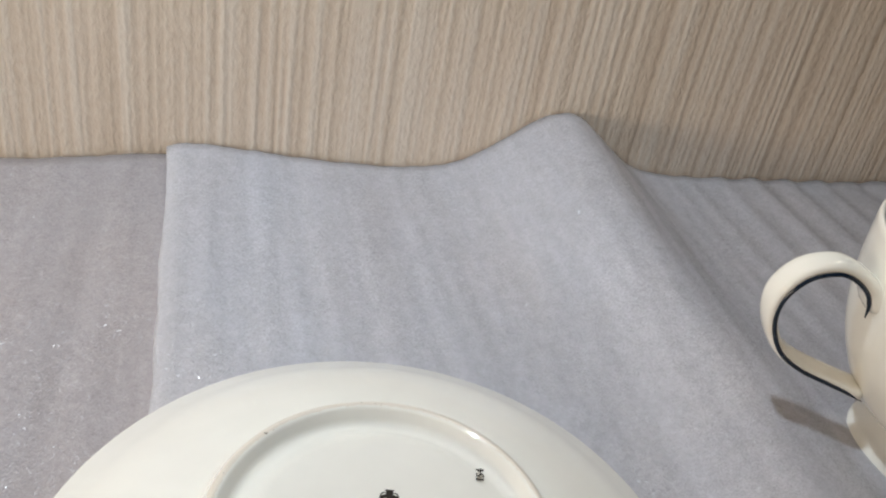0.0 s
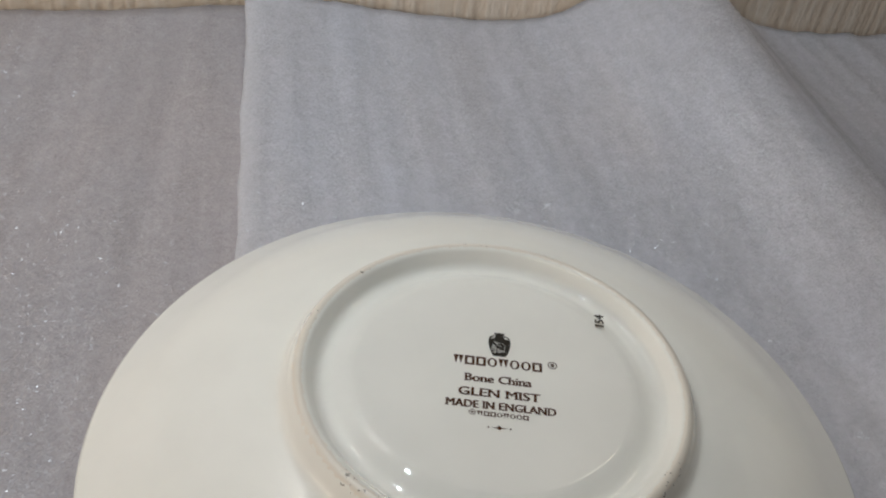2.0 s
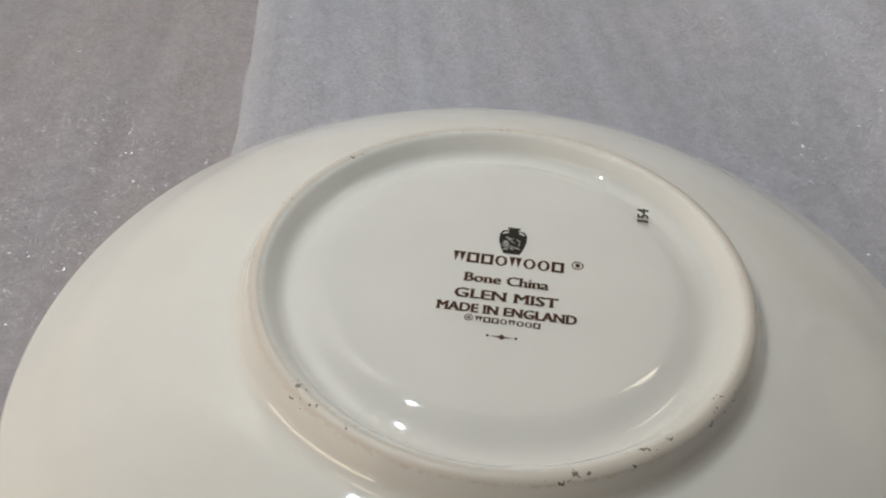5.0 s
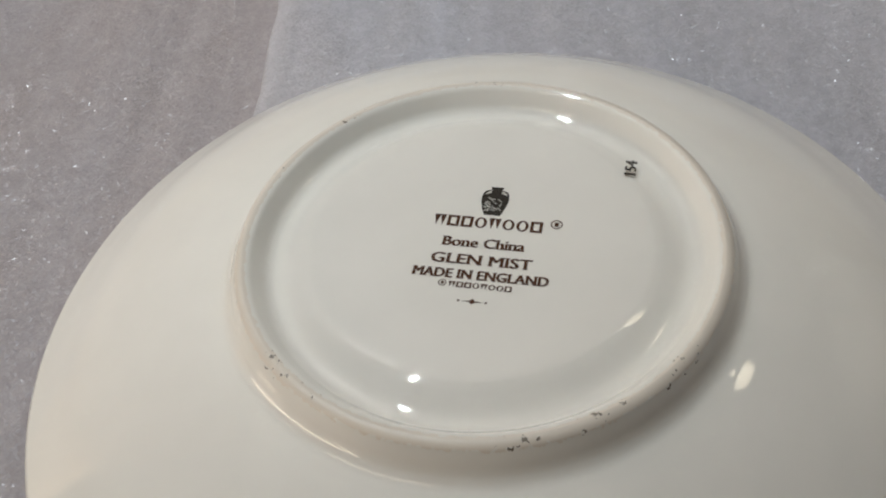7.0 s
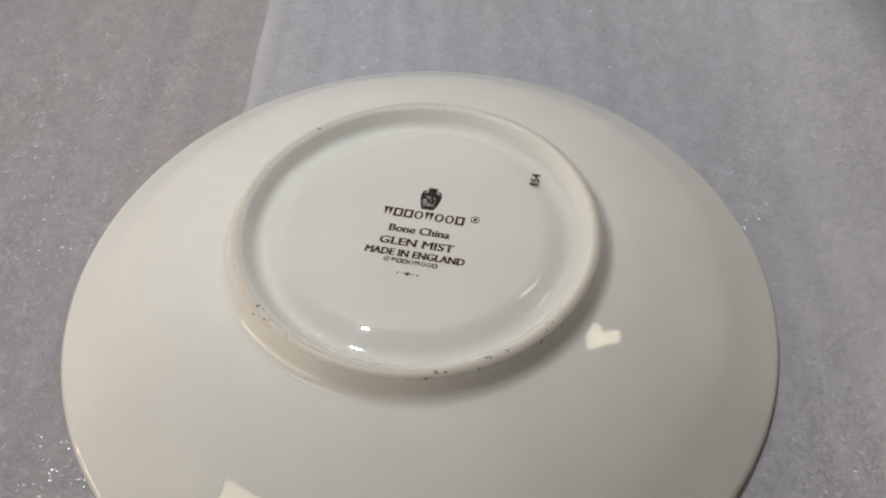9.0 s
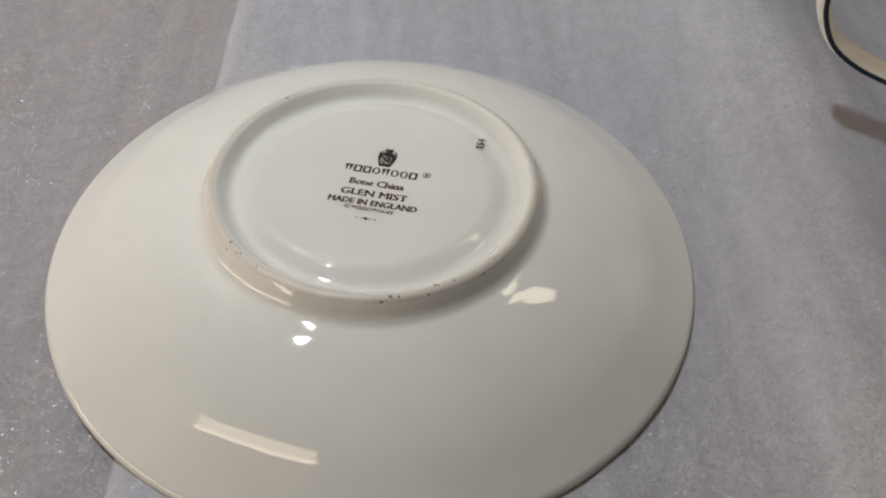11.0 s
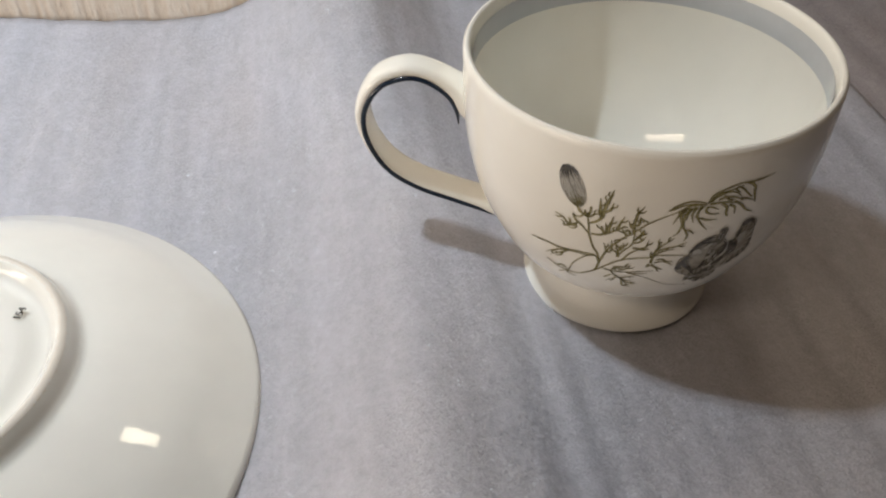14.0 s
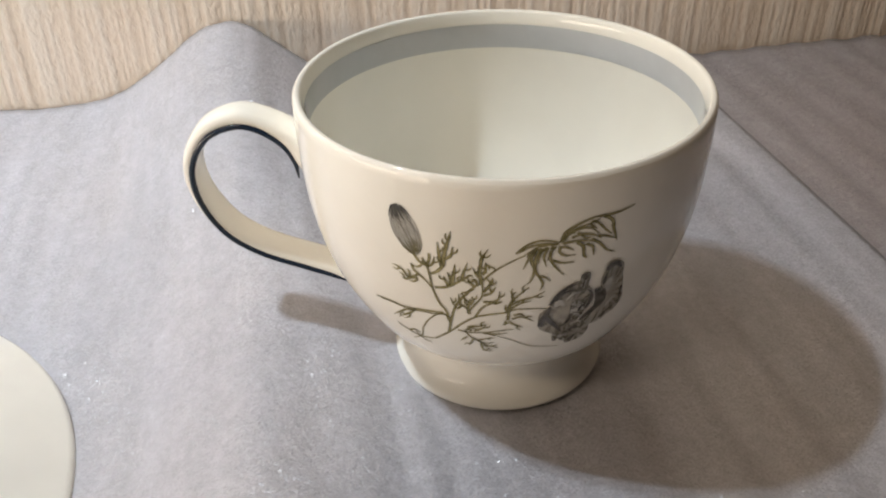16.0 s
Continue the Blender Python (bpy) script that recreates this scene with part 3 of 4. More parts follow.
def contour(bm, points, w0, w1, lift, belly, fine):
    """Two fine lines along the sides of a drawn stroke."""
    p = curve2(points, 5)
    for side in (-1, 1):
        rows = []
        for k, q in enumerate(p):
            d = p[min(k + 1, len(p) - 1)] - p[max(0, k - 1)]
            d = np.array((d[0] * DEG, d[1]))
            d = d / max(1e-9, np.linalg.norm(d))
            t = k / (len(p) - 1)
            w = (w0 + (w1 - w0) * t) / 2 + belly * math.sin(math.pi * t)
            f = fine * (1.0 - 0.6 * t) * (1.0 if side > 0 else 0.7)
            rows.append([bm.verts.new(on_bowl(q[0] - o * d[1] / DEG, q[1] + o * d[0], lift)) for o in (side * w - f / 2, side * w + f / 2)])
        for a, b in zip(rows, rows[1:]):
            bm.faces.new((a[0], a[1], b[1], b[0]))


def lines(figures, lift, belly):
    """Drawn lines as two meshes: the plain strokes and their darker contours."""
    plain, dark = bmesh.new(), bmesh.new()
    for k, (w0, w1, points) in enumerate(figures):
        w0, w1 = w0 * 0.85, w1 * 0.85
        stroke(plain, points, w0, w1, lift + 0.00001 * (k % 4), 5, belly)
        contour(dark, points, w0, w1, lift + 0.00005, belly, 0.15)
        if w0 >= 0.34 and belly > 0.065:
            a, b = np.array(points[-2]), np.array(points[-1])
            side, ln = (1, -1)[k % 2], 1.4
            q, d = a + (b - a) * 0.2, np.array(((b - a)[0] * DEG, (b - a)[1]))
            d = d / np.linalg.norm(d)
            o = np.array((-d[1], d[0])) * side
            m, e = q + (0.5 * o + 0.35 * d) * ln * (1 / DEG, 1), q + (0.62 * o + 0.9 * d) * ln * (1 / DEG, 1)
            stroke(plain, [q, m, e], 0.26, 0.06, lift + 0.00003, 4, 0.05)
            contour(dark, [q, m, e], 0.26, 0.06, lift + 0.00006, 0.05, 0.12)
    return plain, dark


def leaf(*figures):
    plain, dark = lines(figures, 0.00007, 0.07)
    spray = tagged(part("printed_leaf", plain, OLIVE, bowl, "olive finger-like printed leaf", False), kind="stuff")
    tagged(part("shading", dark, OLIVE_DARK, spray, "", False), kind="stuff")


def seed_head(*figures):
    plain, dark = lines(figures, 0.00007, 0.06)
    tuft = tagged(part("printed_seed_head", plain, OLIVE, bowl, "shaggy olive printed seed head", False), kind="stuff")
    tagged(part("shading", dark, OLIVE_DARK, tuft, "", False), kind="stuff")


def stem(w0, w1, *points):
    w0, w1 = w0 * 0.8, w1 * 0.8
    bm = bmesh.new()
    stroke(bm, points, w0, w1, 0.00006, 8)
    twig = part("printed_stem", bm, OLIVE, bowl, "olive printed stem", False)
    bm = bmesh.new()
    contour(bm, points, w0, w1, 0.00011, 0.0, 0.13)
    tagged(part("shading", bm, OLIVE_DARK, twig, "", False), kind="stuff")


stem(0.35, 0.55, (-122.9, 51.0), (-122.1, 48.0), (-121.7, 45.2), (-120.3, 41.7), (-118.6, 39.6), (-118.1, 36.2), (-119.1, 33.5))
stem(0.4, 0.5, (-124.4, 29.9), (-118.8, 33.6), (-114.7, 36.8), (-110.9, 39.1), (-107.0, 40.1), (-103.1, 40.7))
stem(0.45, 0.2, (-103.1, 40.7), (-100.6, 41.5), (-96.8, 41.6), (-92.0, 41.3))
stem(0.5, 0.45, (-118.7, 34.2), (-117.4, 38.1), (-115.7, 41.8), (-112.8, 45.2), (-110.3, 47.2))
stem(0.4, 0.22, (-109.2, 48.0), (-106.4, 50.3), (-103.1, 52.2), (-98.4, 54.1), (-95.0, 55.2))
stem(0.25, 0.3, (-117.9, 38.1), (-119.5, 38.9), (-122.9, 38.3), (-126.5, 38.1), (-132.4, 37.0))
stem(0.35, 0.25, (-118.3, 37.1), (-119.0, 38.7), (-121.6, 38.3), (-124.8, 35.9), (-127.3, 32.9), (-129.2, 29.6), (-133.8, 27.0))
stem(0.4, 0.2, (-116.2, 34.7), (-113.1, 34.4), (-108.9, 34.7), (-104.8, 35.4), (-100.4, 36.0))
stem(0.35, 0.15, (-114.0, 34.5), (-112.3, 32.7), (-109.8, 31.2), (-107.0, 28.5))
stem(0.15, 0.12, (-108.0, 34.4), (-102.0, 33.0), (-94.3, 29.8), (-85.3, 28.3))
stem(0.45, 0.35, (-110.9, 39.1), (-109.0, 41.7), (-106.8, 43.0), (-103.8, 43.6))
stem(0.4, 0.3, (-112.9, 40.0), (-110.9, 42.4), (-108.9, 44.8), (-108.8, 48.4))
leaf((0.30, 0.42, [(-123.7, 51.7), (-122.9, 50.2), (-121.9, 51.7), (-121.9, 52.9)]),
     (0.40, 0.10, [(-122.5, 50.0), (-121.1, 50.8), (-120.5, 52.4)]),
     (0.40, 0.30, [(-126.2, 52.5), (-124.7, 50.8), (-122.6, 50.0)]),
     (0.30, 0.20, [(-127.0, 49.9), (-126.2, 48.4), (-124.1, 47.2), (-121.7, 45.2)]),
     (0.35, 0.10, [(-125.0, 47.8), (-127.6, 46.7), (-129.2, 47.1)]),
     (0.30, 0.10, [(-124.0, 50.1), (-125.3, 49.4), (-126.9, 49.6)]))
leaf((0.40, 0.50, [(-121.8, 48.5), (-119.9, 49.4), (-118.2, 51.2), (-118.6, 52.6)]),
     (0.70, 0.10, [(-118.7, 50.6), (-119.3, 53.1), (-119.6, 55.6)]),
     (0.75, 0.10, [(-118.5, 50.9), (-117.7, 54.3), (-116.2, 58.2)]),
     (0.60, 0.10, [(-117.9, 52.3), (-116.3, 53.3), (-115.9, 55.1)]),
     (0.50, 0.10, [(-117.4, 54.4), (-117.0, 55.9), (-116.2, 57.2)]))
leaf((0.45, 0.35, [(-121.1, 45.5), (-118.4, 45.9), (-115.5, 47.2), (-111.8, 49.4)]),
     (0.70, 0.12, [(-116.5, 46.6), (-115.9, 49.0), (-115.4, 51.6)]),
     (0.55, 0.10, [(-117.2, 46.4), (-118.0, 47.4), (-118.4, 48.5)]),
     (0.50, 0.10, [(-114.0, 47.9), (-113.3, 50.0), (-112.3, 52.1)]),
     (0.30, 0.06, [(-112.5, 49.0), (-111.8, 49.4), (-110.9, 49.1)]),
     (0.45, 0.10, [(-116.8, 46.8), (-116.9, 48.2), (-117.4, 49.5)]))
leaf((0.65, 0.12, [(-109.0, 47.4), (-109.4, 50.4), (-108.9, 53.0), (-107.5, 55.2)]),
     (0.50, 0.10, [(-108.9, 48.8), (-110.2, 49.7), (-111.0, 51.0)]),
     (0.55, 0.10, [(-108.8, 49.8), (-108.0, 50.7), (-108.0, 52.5)]),
     (0.50, 0.10, [(-109.2, 51.7), (-109.0, 53.3), (-108.2, 54.3)]),
     (0.40, 0.10, [(-108.3, 51.8), (-107.4, 51.8), (-107.0, 50.9)]))
leaf((0.60, 0.20, [(-112.3, 39.8), (-112.6, 41.7), (-111.9, 43.8)]),
     (0.40, 0.10, [(-112.6, 41.1), (-114.1, 42.0), (-115.4, 41.0), (-116.4, 42.0), (-117.1, 43.6)]),
     (0.35, 0.10, [(-114.4, 41.6), (-114.7, 43.0), (-114.9, 44.9)]),
     (0.40, 0.10, [(-112.1, 42.2), (-111.3, 43.4), (-111.5, 44.6)]),
     (0.35, 0.10, [(-112.2, 43.0), (-113.1, 43.5), (-114.0, 44.9)]))
leaf((0.50, 0.10, [(-110.3, 46.9), (-111.6, 47.5), (-112.5, 48.8)]),
     (0.45, 0.10, [(-111.0, 46.4), (-112.2, 45.7), (-113.1, 44.4)]),
     (0.40, 0.10, [(-109.9, 47.1), (-110.5, 48.4), (-111.7, 48.6)]))
leaf((0.50, 0.10, [(-108.6, 44.9), (-106.6, 45.7), (-105.5, 47.2)]),
     (0.50, 0.10, [(-108.6, 43.4), (-106.1, 43.5), (-104.8, 44.3), (-104.5, 46.2)]),
     (0.40, 0.10, [(-108.1, 46.6), (-106.4, 47.9), (-106.4, 49.2)]),
     (0.45, 0.10, [(-108.5, 45.7), (-107.3, 47.2), (-106.6, 48.7)]),
     (0.30, 0.10, [(-106.5, 43.2), (-105.3, 43.1), (-104.1, 43.4)]))
leaf((0.50, 0.15, [(-102.2, 38.7), (-101.9, 42.0), (-101.2, 43.9), (-98.9, 45.8), (-97.3, 47.0)]),
     (0.40, 0.10, [(-101.5, 42.8), (-99.1, 43.9), (-96.2, 44.5), (-93.2, 45.7)]),
     (0.40, 0.10, [(-101.7, 41.7), (-99.3, 43.1), (-96.3, 43.7)]),
     (0.45, 0.10, [(-102.6, 38.4), (-103.0, 37.3), (-102.8, 38.7)]),
     (0.40, 0.10, [(-101.1, 39.0), (-98.5, 39.5), (-95.0, 38.1)]),
     (0.40, 0.10, [(-101.8, 38.2), (-100.1, 37.3), (-97.8, 36.5)]),
     (0.35, 0.08, [(-100.7, 40.1), (-98.9, 40.3), (-97.5, 39.5)]),
     (0.45, 0.15, [(-102.0, 40.4), (-102.8, 41.7), (-103.0, 42.8)]),
     (0.40, 0.10, [(-100.8, 43.6), (-101.3, 45.1), (-100.5, 46.0)]))
leaf((0.40, 0.10, [(-113.9, 34.9), (-111.4, 36.4), (-109.7, 36.6), (-107.8, 37.3)]),
     (0.40, 0.08, [(-111.4, 35.1), (-108.9, 36.1), (-108.1, 37.1)]),
     (0.35, 0.08, [(-108.9, 34.5), (-105.5, 34.4), (-101.9, 34.9)]),
     (0.40, 0.08, [(-112.2, 34.9), (-113.0, 36.0), (-111.4, 36.7)]))
leaf((0.40, 0.08, [(-112.3, 32.7), (-110.6, 32.0), (-108.0, 32.7), (-106.6, 32.4)]),
     (0.40, 0.08, [(-108.9, 30.4), (-107.1, 30.0), (-104.4, 30.7)]),
     (0.35, 0.08, [(-113.6, 32.9), (-115.1, 31.8), (-115.9, 31.1)]),
     (0.40, 0.08, [(-111.8, 32.3), (-112.7, 30.8), (-113.5, 29.7)]),
     (0.45, 0.10, [(-109.8, 31.2), (-108.9, 28.3), (-106.1, 28.1)]),
     (0.35, 0.10, [(-110.6, 31.8), (-108.3, 30.9), (-105.9, 31.6)]))
leaf((0.20, 0.40, [(-141.9, 37.7), (-137.0, 38.0), (-131.7, 37.9), (-125.0, 38.7), (-119.5, 39.2)]),
     (0.15, 0.30, [(-139.8, 37.6), (-135.2, 38.1), (-131.7, 37.7)]))
leaf((0.40, 0.10, [(-128.3, 38.0), (-130.9, 37.4), (-133.9, 35.9), (-137.0, 34.0)]),
     (0.40, 0.10, [(-128.8, 37.5), (-131.6, 35.9), (-134.3, 34.3)]),
     (0.35, 0.10, [(-130.2, 36.6), (-131.1, 35.2), (-133.4, 34.1)]),
     (0.35, 0.08, [(-127.9, 38.0), (-129.1, 38.2), (-130.4, 37.4)]))
leaf((0.45, 0.10, [(-125.5, 46.9), (-128.1, 46.5), (-129.8, 47.9), (-132.6, 48.6)]),
     (0.40, 0.10, [(-127.3, 46.6), (-129.1, 45.8), (-130.2, 46.0)]),
     (0.35, 0.10, [(-127.6, 46.6), (-127.8, 47.9), (-128.4, 48.3)]),
     (0.30, 0.08, [(-125.5, 46.5), (-126.8, 45.7), (-128.1, 45.7)]))
leaf((0.35, 0.25, [(-137.5, 31.2), (-133.0, 29.6), (-128.6, 29.2), (-124.4, 29.9)]),
     (0.40, 0.10, [(-133.6, 29.8), (-131.5, 31.0), (-128.9, 30.9)]),
     (0.35, 0.10, [(-130.6, 29.3), (-128.9, 28.0), (-126.4, 27.8)]))
CREST = [(0.3, 0.2, [(-100.9, 54.3), (-99.2, 55.6), (-96.6, 56.6), (-93.8, 56.7), (-90.9, 56.1)]),
         (0.3, 0.2, [(-100.2, 54.6), (-97.6, 55.7), (-94.5, 56.1), (-90.9, 55.8)]),
         (0.35, 0.2, [(-98.4, 54.1), (-95.8, 55.5), (-93.4, 55.8), (-90.9, 55.7)]),
         (0.5, 0.12, [(-95.7, 55.2), (-96.9, 54.6), (-98.1, 52.9), (-99.0, 51.1)]),
         (0.55, 0.12, [(-96.4, 54.8), (-97.3, 53.1), (-96.4, 50.8), (-97.0, 48.5), (-98.2, 47.6)]),
         (0.55, 0.3, [(-95.0, 55.2), (-96.2, 53.1), (-96.0, 50.5), (-94.7, 48.8)]),
         (0.4, 0.08, [(-95.1, 49.3), (-94.0, 47.6), (-94.6, 46.0)]),
         (0.4, 0.08, [(-95.1, 49.3), (-93.6, 49.0), (-92.1, 48.0)])]
FRINGE = [(0.5, 0.1, [(-93.4, 55.3), (-94.3, 53.5), (-93.5, 51.3)]),
         (0.5, 0.1, [(-92.3, 55.5), (-92.8, 53.1), (-91.0, 50.8), (-88.8, 49.0)]),
         (0.35, 0.1, [(-92.1, 52.5), (-89.5, 51.7), (-86.6, 51.6)]),
         (0.5, 0.1, [(-90.5, 55.3), (-90.6, 54.1), (-89.0, 53.2), (-86.3, 53.1)]),
         (0.4, 0.1, [(-96.4, 55.1), (-97.7, 54.1), (-98.3, 53.4)]),
         (0.35, 0.1, [(-91.5, 55.4), (-92.7, 54.3), (-93.3, 52.6)]),
         (0.4, 0.15, [(-93.7, 55.4), (-95.2, 54.2), (-95.6, 52.0)]),
         (0.4, 0.15, [(-90.5, 55.1), (-89.0, 54.9), (-87.1, 54.2)])]
seed_head(*CREST, *FRINGE)
CREST = [(0.4, 0.25, [(-90.5, 56.0), (-89.5, 58.0), (-86.4, 59.2), (-82.9, 60.0), (-79.5, 60.0)]),
         (0.45, 0.12, [(-81.4, 60.0), (-77.9, 59.9), (-74.7, 60.1), (-71.7, 60.5)]),
         (0.35, 0.2, [(-90.1, 56.2), (-88.4, 58.0), (-84.9, 58.7), (-81.3, 59.5)]),
         (0.6, 0.3, [(-80.1, 59.9), (-78.0, 58.9), (-77.2, 57.6), (-77.3, 56.6)]),
         (0.5, 0.12, [(-77.6, 57.9), (-76.6, 55.9), (-75.8, 54.2)]),
         (0.35, 0.15, [(-82.8, 59.3), (-81.1, 58.5), (-78.8, 56.7), (-77.3, 55.9)]),
         (0.4, 0.1, [(-81.3, 56.2), (-78.8, 55.7), (-76.3, 54.8)]),
         (0.55, 0.15, [(-90.0, 55.8), (-87.3, 55.9), (-84.3, 55.7), (-81.2, 55.0)])]
FRINGE = [(0.55, 0.12, [(-82.8, 55.7), (-80.5, 54.6), (-78.1, 52.7), (-75.7, 51.9)]),
         (0.6, 0.3, [(-86.5, 55.6), (-84.8, 54.6), (-84.4, 52.8), (-83.5, 52.0)]),
         (0.5, 0.2, [(-84.1, 55.0), (-82.3, 54.2), (-81.7, 52.3)]),
         (0.45, 0.15, [(-87.9, 56.7), (-85.3, 57.1), (-82.5, 56.6), (-80.1, 55.5)]),
         (0.35, 0.15, [(-89.0, 57.3), (-86.2, 58.2), (-83.2, 58.0), (-81.0, 56.6)]),
         (0.4, 0.15, [(-89.6, 56.4), (-88.6, 57.5), (-87.2, 57.6)]),
         (0.35, 0.12, [(-82.8, 59.5), (-83.4, 58.7), (-81.7, 57.7)]),
         (0.4, 0.1, [(-86.6, 57.6), (-84.4, 56.3), (-82.9, 56.2)])]
seed_head(*CREST, *FRINGE)
# the open flower seen from its side: ragged petals with dark folds and pale lights
def petal_print(i, mat, *outline):
    bm = bmesh.new()
    patch(bm, outline, 0.00006 + 0.00002 * i)
    petal = part("printed_petal", bm, mat, bowl, "slate grey printed petal", False)
    bm = bmesh.new()
    stroke(bm, list(outline) + [outline[0]], 0.14, 0.14, 0.0002, 4)
    rr = random.Random(60 + i)
    mid = np.mean(np.array(outline), axis=0)
    for k in range(150):
        edge = np.array(outline[k % len(outline)]) * 0.5 + np.array(outline[(k + 1) % len(outline)]) * 0.5 + (rr.uniform(-0.5, 0.5), rr.uniform(-0.5, 0.5))
        q, e = mid + (edge - mid) * 0.96, mid + (edge - mid) * rr.uniform(0.30, 0.80)
        stroke(bm, [q, (q + e) / 2 + (rr.uniform(-0.25, 0.25), rr.uniform(-0.25, 0.25)), e], 0.13, 0.03, 0.0002 + 0.000005 * (k % 5), 3)
    tagged(part("petal_hatching", bm, SLATE_MID, petal, "", False), kind="stuff")


petal_print(0, SLATE, (-93.8, 37.1), (-93.7, 40.0), (-91.6, 41.4), (-90.6, 44.1), (-88.3, 45.9), (-85.0, 47.0), (-82.8, 46.1), (-80.8, 44.8), (-79.4, 42.0), (-80.6, 39.4), (-82.0, 37.7), (-84.4, 36.5), (-84.6, 34.0), (-85.9, 32.9), (-89.6, 34.0), (-92.6, 35.4))
petal_print(1, SLATE, (-81.6, 36.7), (-79.4, 38.8), (-77.8, 40.7), (-77.7, 43.4), (-78.0, 45.7), (-77.6, 47.7), (-76.8, 49.4), (-74.8, 49.8), (-72.2, 48.6), (-71.8, 46.2), (-70.9, 43.8), (-69.9, 41.2), (-69.0, 39.0), (-70.0, 37.1), (-72.5, 35.7), (-75.2, 34.4), (-78.7, 34.5))
petal_print(2, PALE, (-84.0, 45.6), (-84.2, 47.7), (-83.5, 48.7), (-81.9, 48.5), (-81.8, 47.0), (-82.0, 45.6), (-82.3, 44.2), (-83.2, 44.1))
petal_print(3, SLATE, (-83.4, 29.3), (-84.5, 33.0), (-84.0, 35.2), (-81.6, 35.8), (-78.1, 34.1), (-77.3, 32.0), (-78.4, 30.0), (-81.0, 29.3))
petal_print(4, PALE, (-88.1, 30.9), (-88.7, 33.5), (-85.9, 32.9), (-85.4, 34.2), (-84.1, 32.9), (-83.9, 30.2), (-87.0, 31.8))
petal_print(5, PALE, (-85.0, 36.9), (-85.3, 39.6), (-85.3, 42.0), (-83.3, 42.3), (-81.6, 41.3), (-80.8, 42.4), (-79.7, 42.7), (-79.7, 40.8), (-81.4, 39.3), (-82.3, 37.4), (-83.6, 36.3))
DARK = [(1.0, 0.3, [(-78.9, 44.3), (-77.7, 41.6), (-77.7, 39.5), (-79.5, 37.8), (-81.7, 36.4)], 0.35),
        (1.2, 0.5, [(-77.2, 43.6), (-76.4, 41.6), (-76.6, 40.0), (-77.7, 38.7)], 0.3),
        (0.9, 0.4, [(-77.1, 48.2), (-76.0, 49.0), (-74.2, 49.1), (-72.7, 47.9)], 0.5),
        (0.9, 0.2, [(-93.4, 36.5), (-92.5, 38.5), (-91.1, 38.0), (-88.4, 35.8), (-86.3, 33.8)], 0.5),
        (0.8, 0.2, [(-93.1, 38.2), (-91.9, 40.1), (-91.0, 41.7)], 0.4),
        (0.6, 0.1, [(-91.4, 42.2), (-89.8, 44.6), (-86.7, 46.2), (-84.3, 46.6)], 0.25),
        (0.6, 0.1, [(-90.1, 43.1), (-88.8, 44.4), (-87.1, 45.1), (-84.4, 44.9)], 0.25),
        (0.6, 0.1, [(-80.7, 39.8), (-80.2, 41.3), (-80.3, 43.5), (-81.7, 44.7)], 0.2)]
DARK_LOW = [(0.5, 0.1, [(-84.2, 33.9), (-83.0, 34.6), (-80.4, 34.0)], 0.5),
        (0.5, 0.1, [(-83.4, 30.1), (-82.0, 31.0), (-80.3, 32.3)], 0.3),
        (0.4, 0.1, [(-70.9, 43.0), (-70.7, 41.1), (-69.8, 38.9)], 0.2),
        (0.4, 0.1, [(-75.3, 35.5), (-73.3, 37.0), (-71.2, 38.4)], 0.15),
        (0.3, 0.1, [(-83.3, 45.6), (-83.0, 47.2), (-82.1, 48.3)], 0.05),
        (0.6, 0.1, [(-84.9, 38.7), (-85.6, 36.7), (-87.3, 35.6)], 0.3),
        (0.5, 0.1, [(-83.0, 39.3), (-82.4, 40.5), (-80.9, 41.1)], 0.2),
        (0.35, 0.1, [(-77.3, 44.8), (-77.1, 46.2), (-76.9, 47.6)], 0.3)]
LIGHT = [(0.60, 0.20, [(-75.2, 42.8), (-75.6, 44.7), (-75.0, 46.2)], 0.50),
        (0.50, 0.10, [(-90.0, 41.5), (-89.0, 42.6), (-87.4, 41.5)], 0.50),
        (0.40, 0.10, [(-74.6, 38.6), (-73.3, 40.0), (-71.8, 40.8)], 0.30),
        (0.40, 0.10, [(-87.2, 43.0), (-85.6, 44.2), (-83.3, 44.4)], 0.15)]
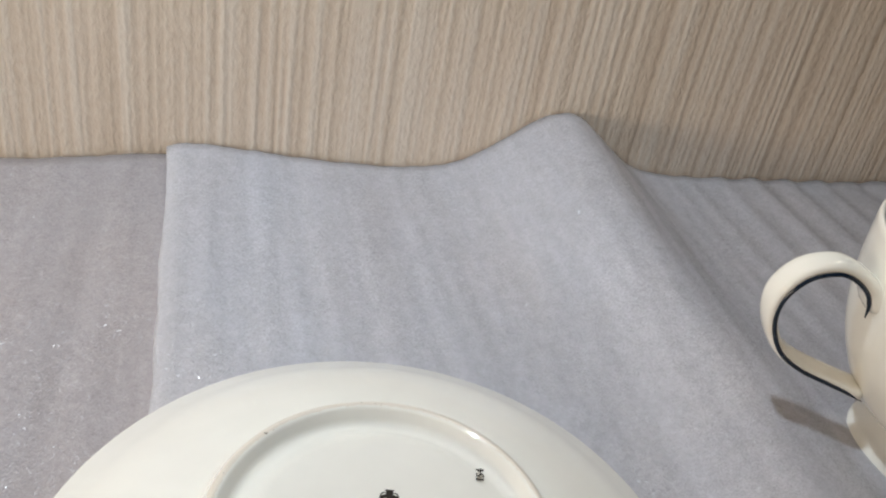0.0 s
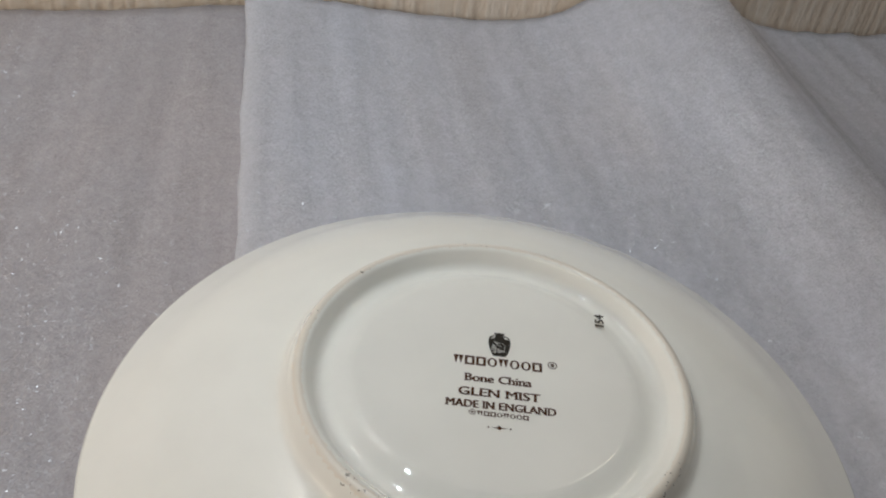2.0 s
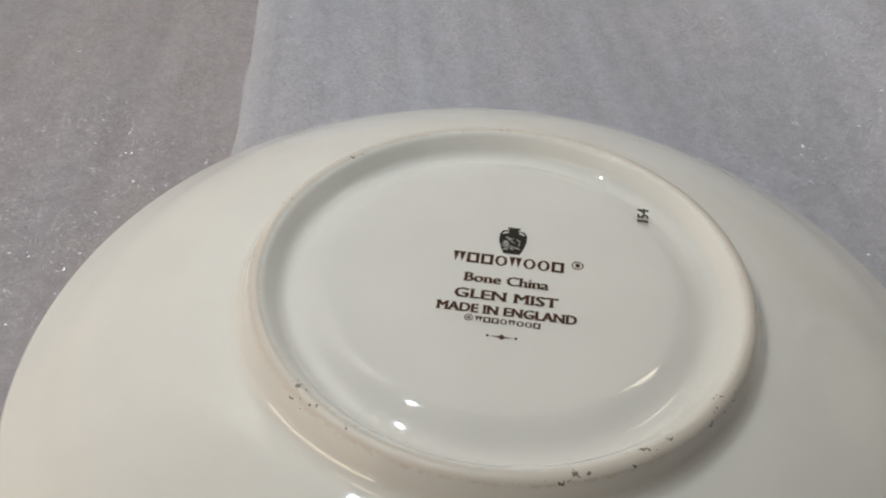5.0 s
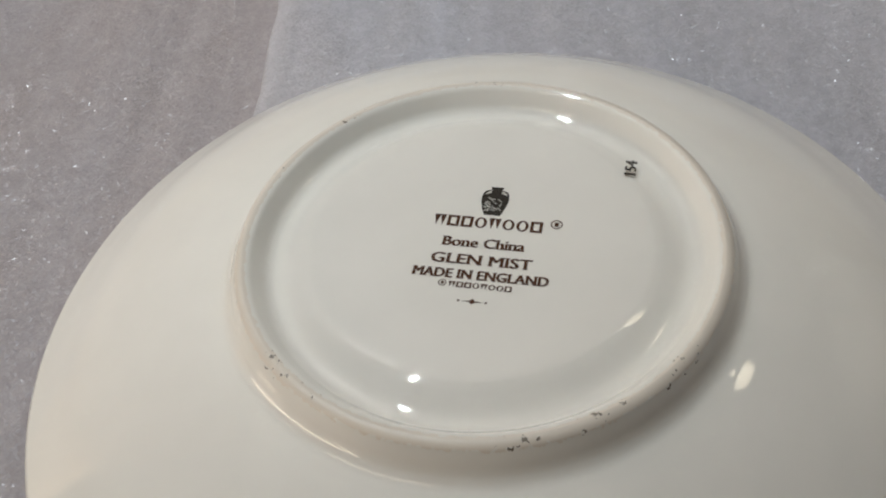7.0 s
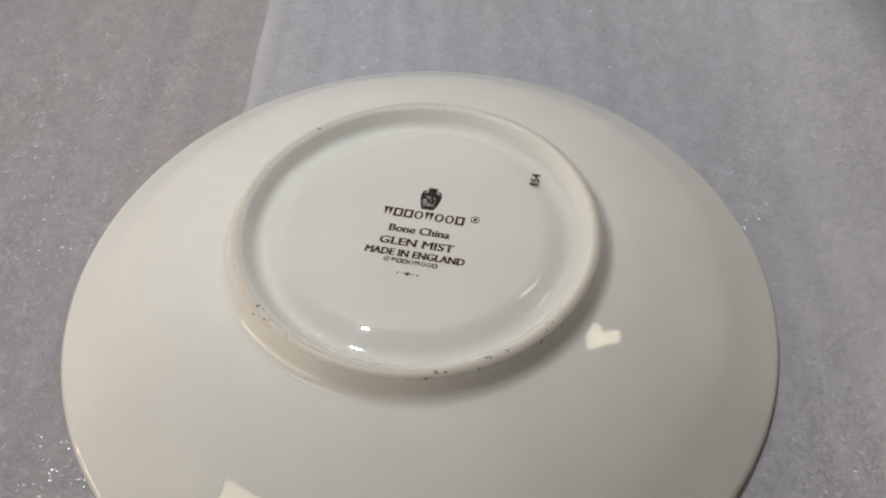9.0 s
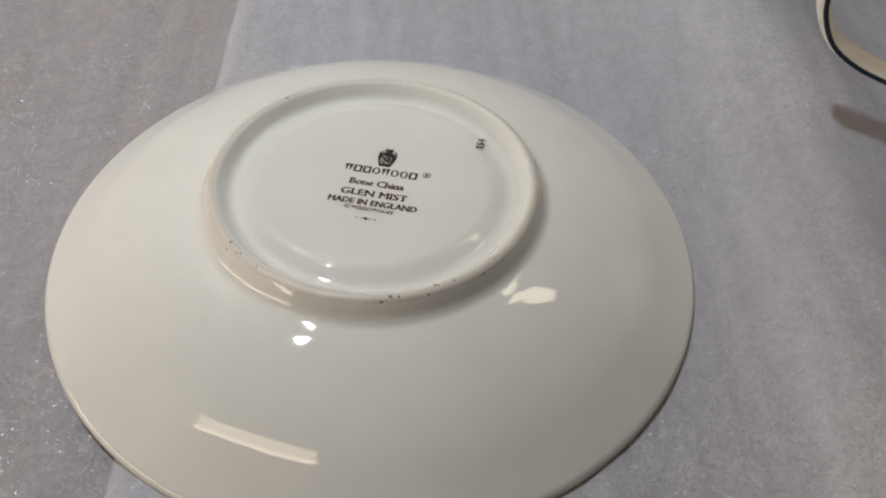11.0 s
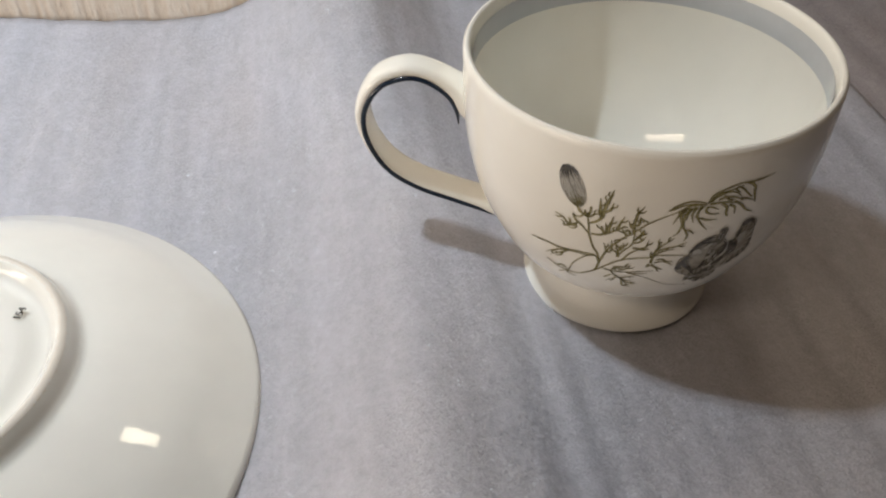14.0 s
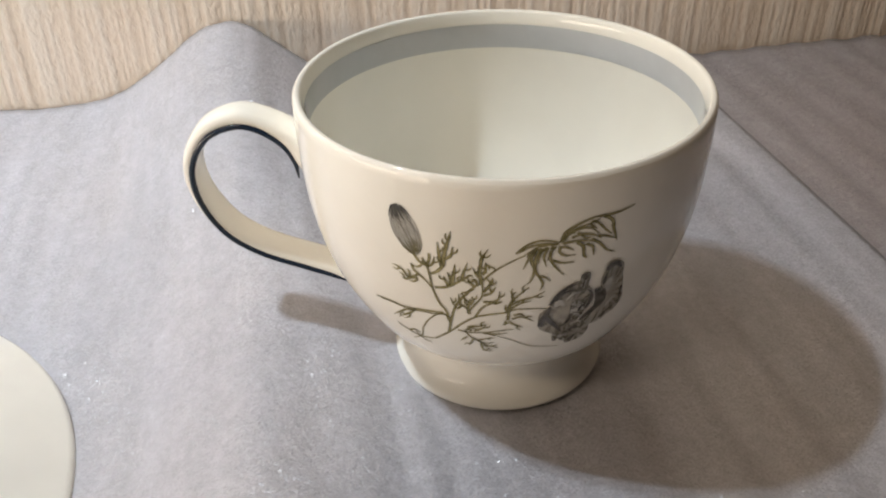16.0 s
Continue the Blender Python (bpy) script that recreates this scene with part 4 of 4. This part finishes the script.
for name, rows, mat in (("petal_fold", DARK + DARK_LOW, SLATE_DARK), ("petal_light", LIGHT, PALE)):
    bm = bmesh.new()
    for k, (w0, w1, points, belly) in enumerate(rows):
        stroke(bm, points, w0, w1, 0.00024 + 0.00001 * (k % 3), 6, belly * (1.0 if k < 2 else 0.5))
    part(name, bm, mat, bowl, "dark printed fold between petals" if mat is SLATE_DARK else "", False)
# striped bud, dark at its tip and along its base
bm = bmesh.new()
BUD = [(-130.3, 61.4), (-131.6, 60.2), (-132.0, 58.4), (-131.5, 56.2), (-130.1, 54.1), (-128.2, 52.7), (-126.2, 51.9), (-124.9, 51.9), (-123.9, 53.1), (-123.6, 55.0), (-124.3, 57.2), (-125.7, 59.2), (-127.6, 60.8), (-129.3, 61.5)]
patch(bm, BUD, 0.00006)
bud = part("printed_bud", bm, PALE, bowl, "striped grey printed bud with dark tip", False)
TIP, BASE = np.array(BUD[0]) + (0.1, 0.0), np.array(BUD[7]) + (-0.4, 0.2)
for name, mat, count, start, far, w, lo, hi, seed in (("tip_shading", TIP_PRINT, 20, TIP, BASE, 0.26, 0.16, 0.5, 71), ("bud_striping", SLATE_MID, 15, TIP, BASE, 0.11, 0.75, 0.98, 72),
                                                      ("base_shading", OLIVE_DARK, 18, BASE, TIP, 0.17, 0.15, 0.45, 73)):
    rr, bm = random.Random(seed), bmesh.new()
    across = np.array(((far - start)[1] / DEG, -(far - start)[0] * DEG)) / np.hypot((far - start)[0] * DEG, (far - start)[1])
    for k in range(count):
        s, ln = (k + 0.5) / count * 2 - 1, rr.uniform(lo, hi) * (1.15 if k % 3 else 0.8)
        at_t = lambda t: start + (far - start) * t + across * s * 2.45 * math.sqrt(max(0.0, 1 - (2 * t - 1) ** 2))
        t0 = rr.uniform(0.0, 0.06)
        stroke(bm, [at_t(t0), at_t(t0 + ln * 0.5), at_t(min(0.97, t0 + ln))], w, 0.04, 0.00009 + 0.00001 * (k % 4), 5)
    tagged(part(name, bm, mat, bud, "", False), kind="stuff")
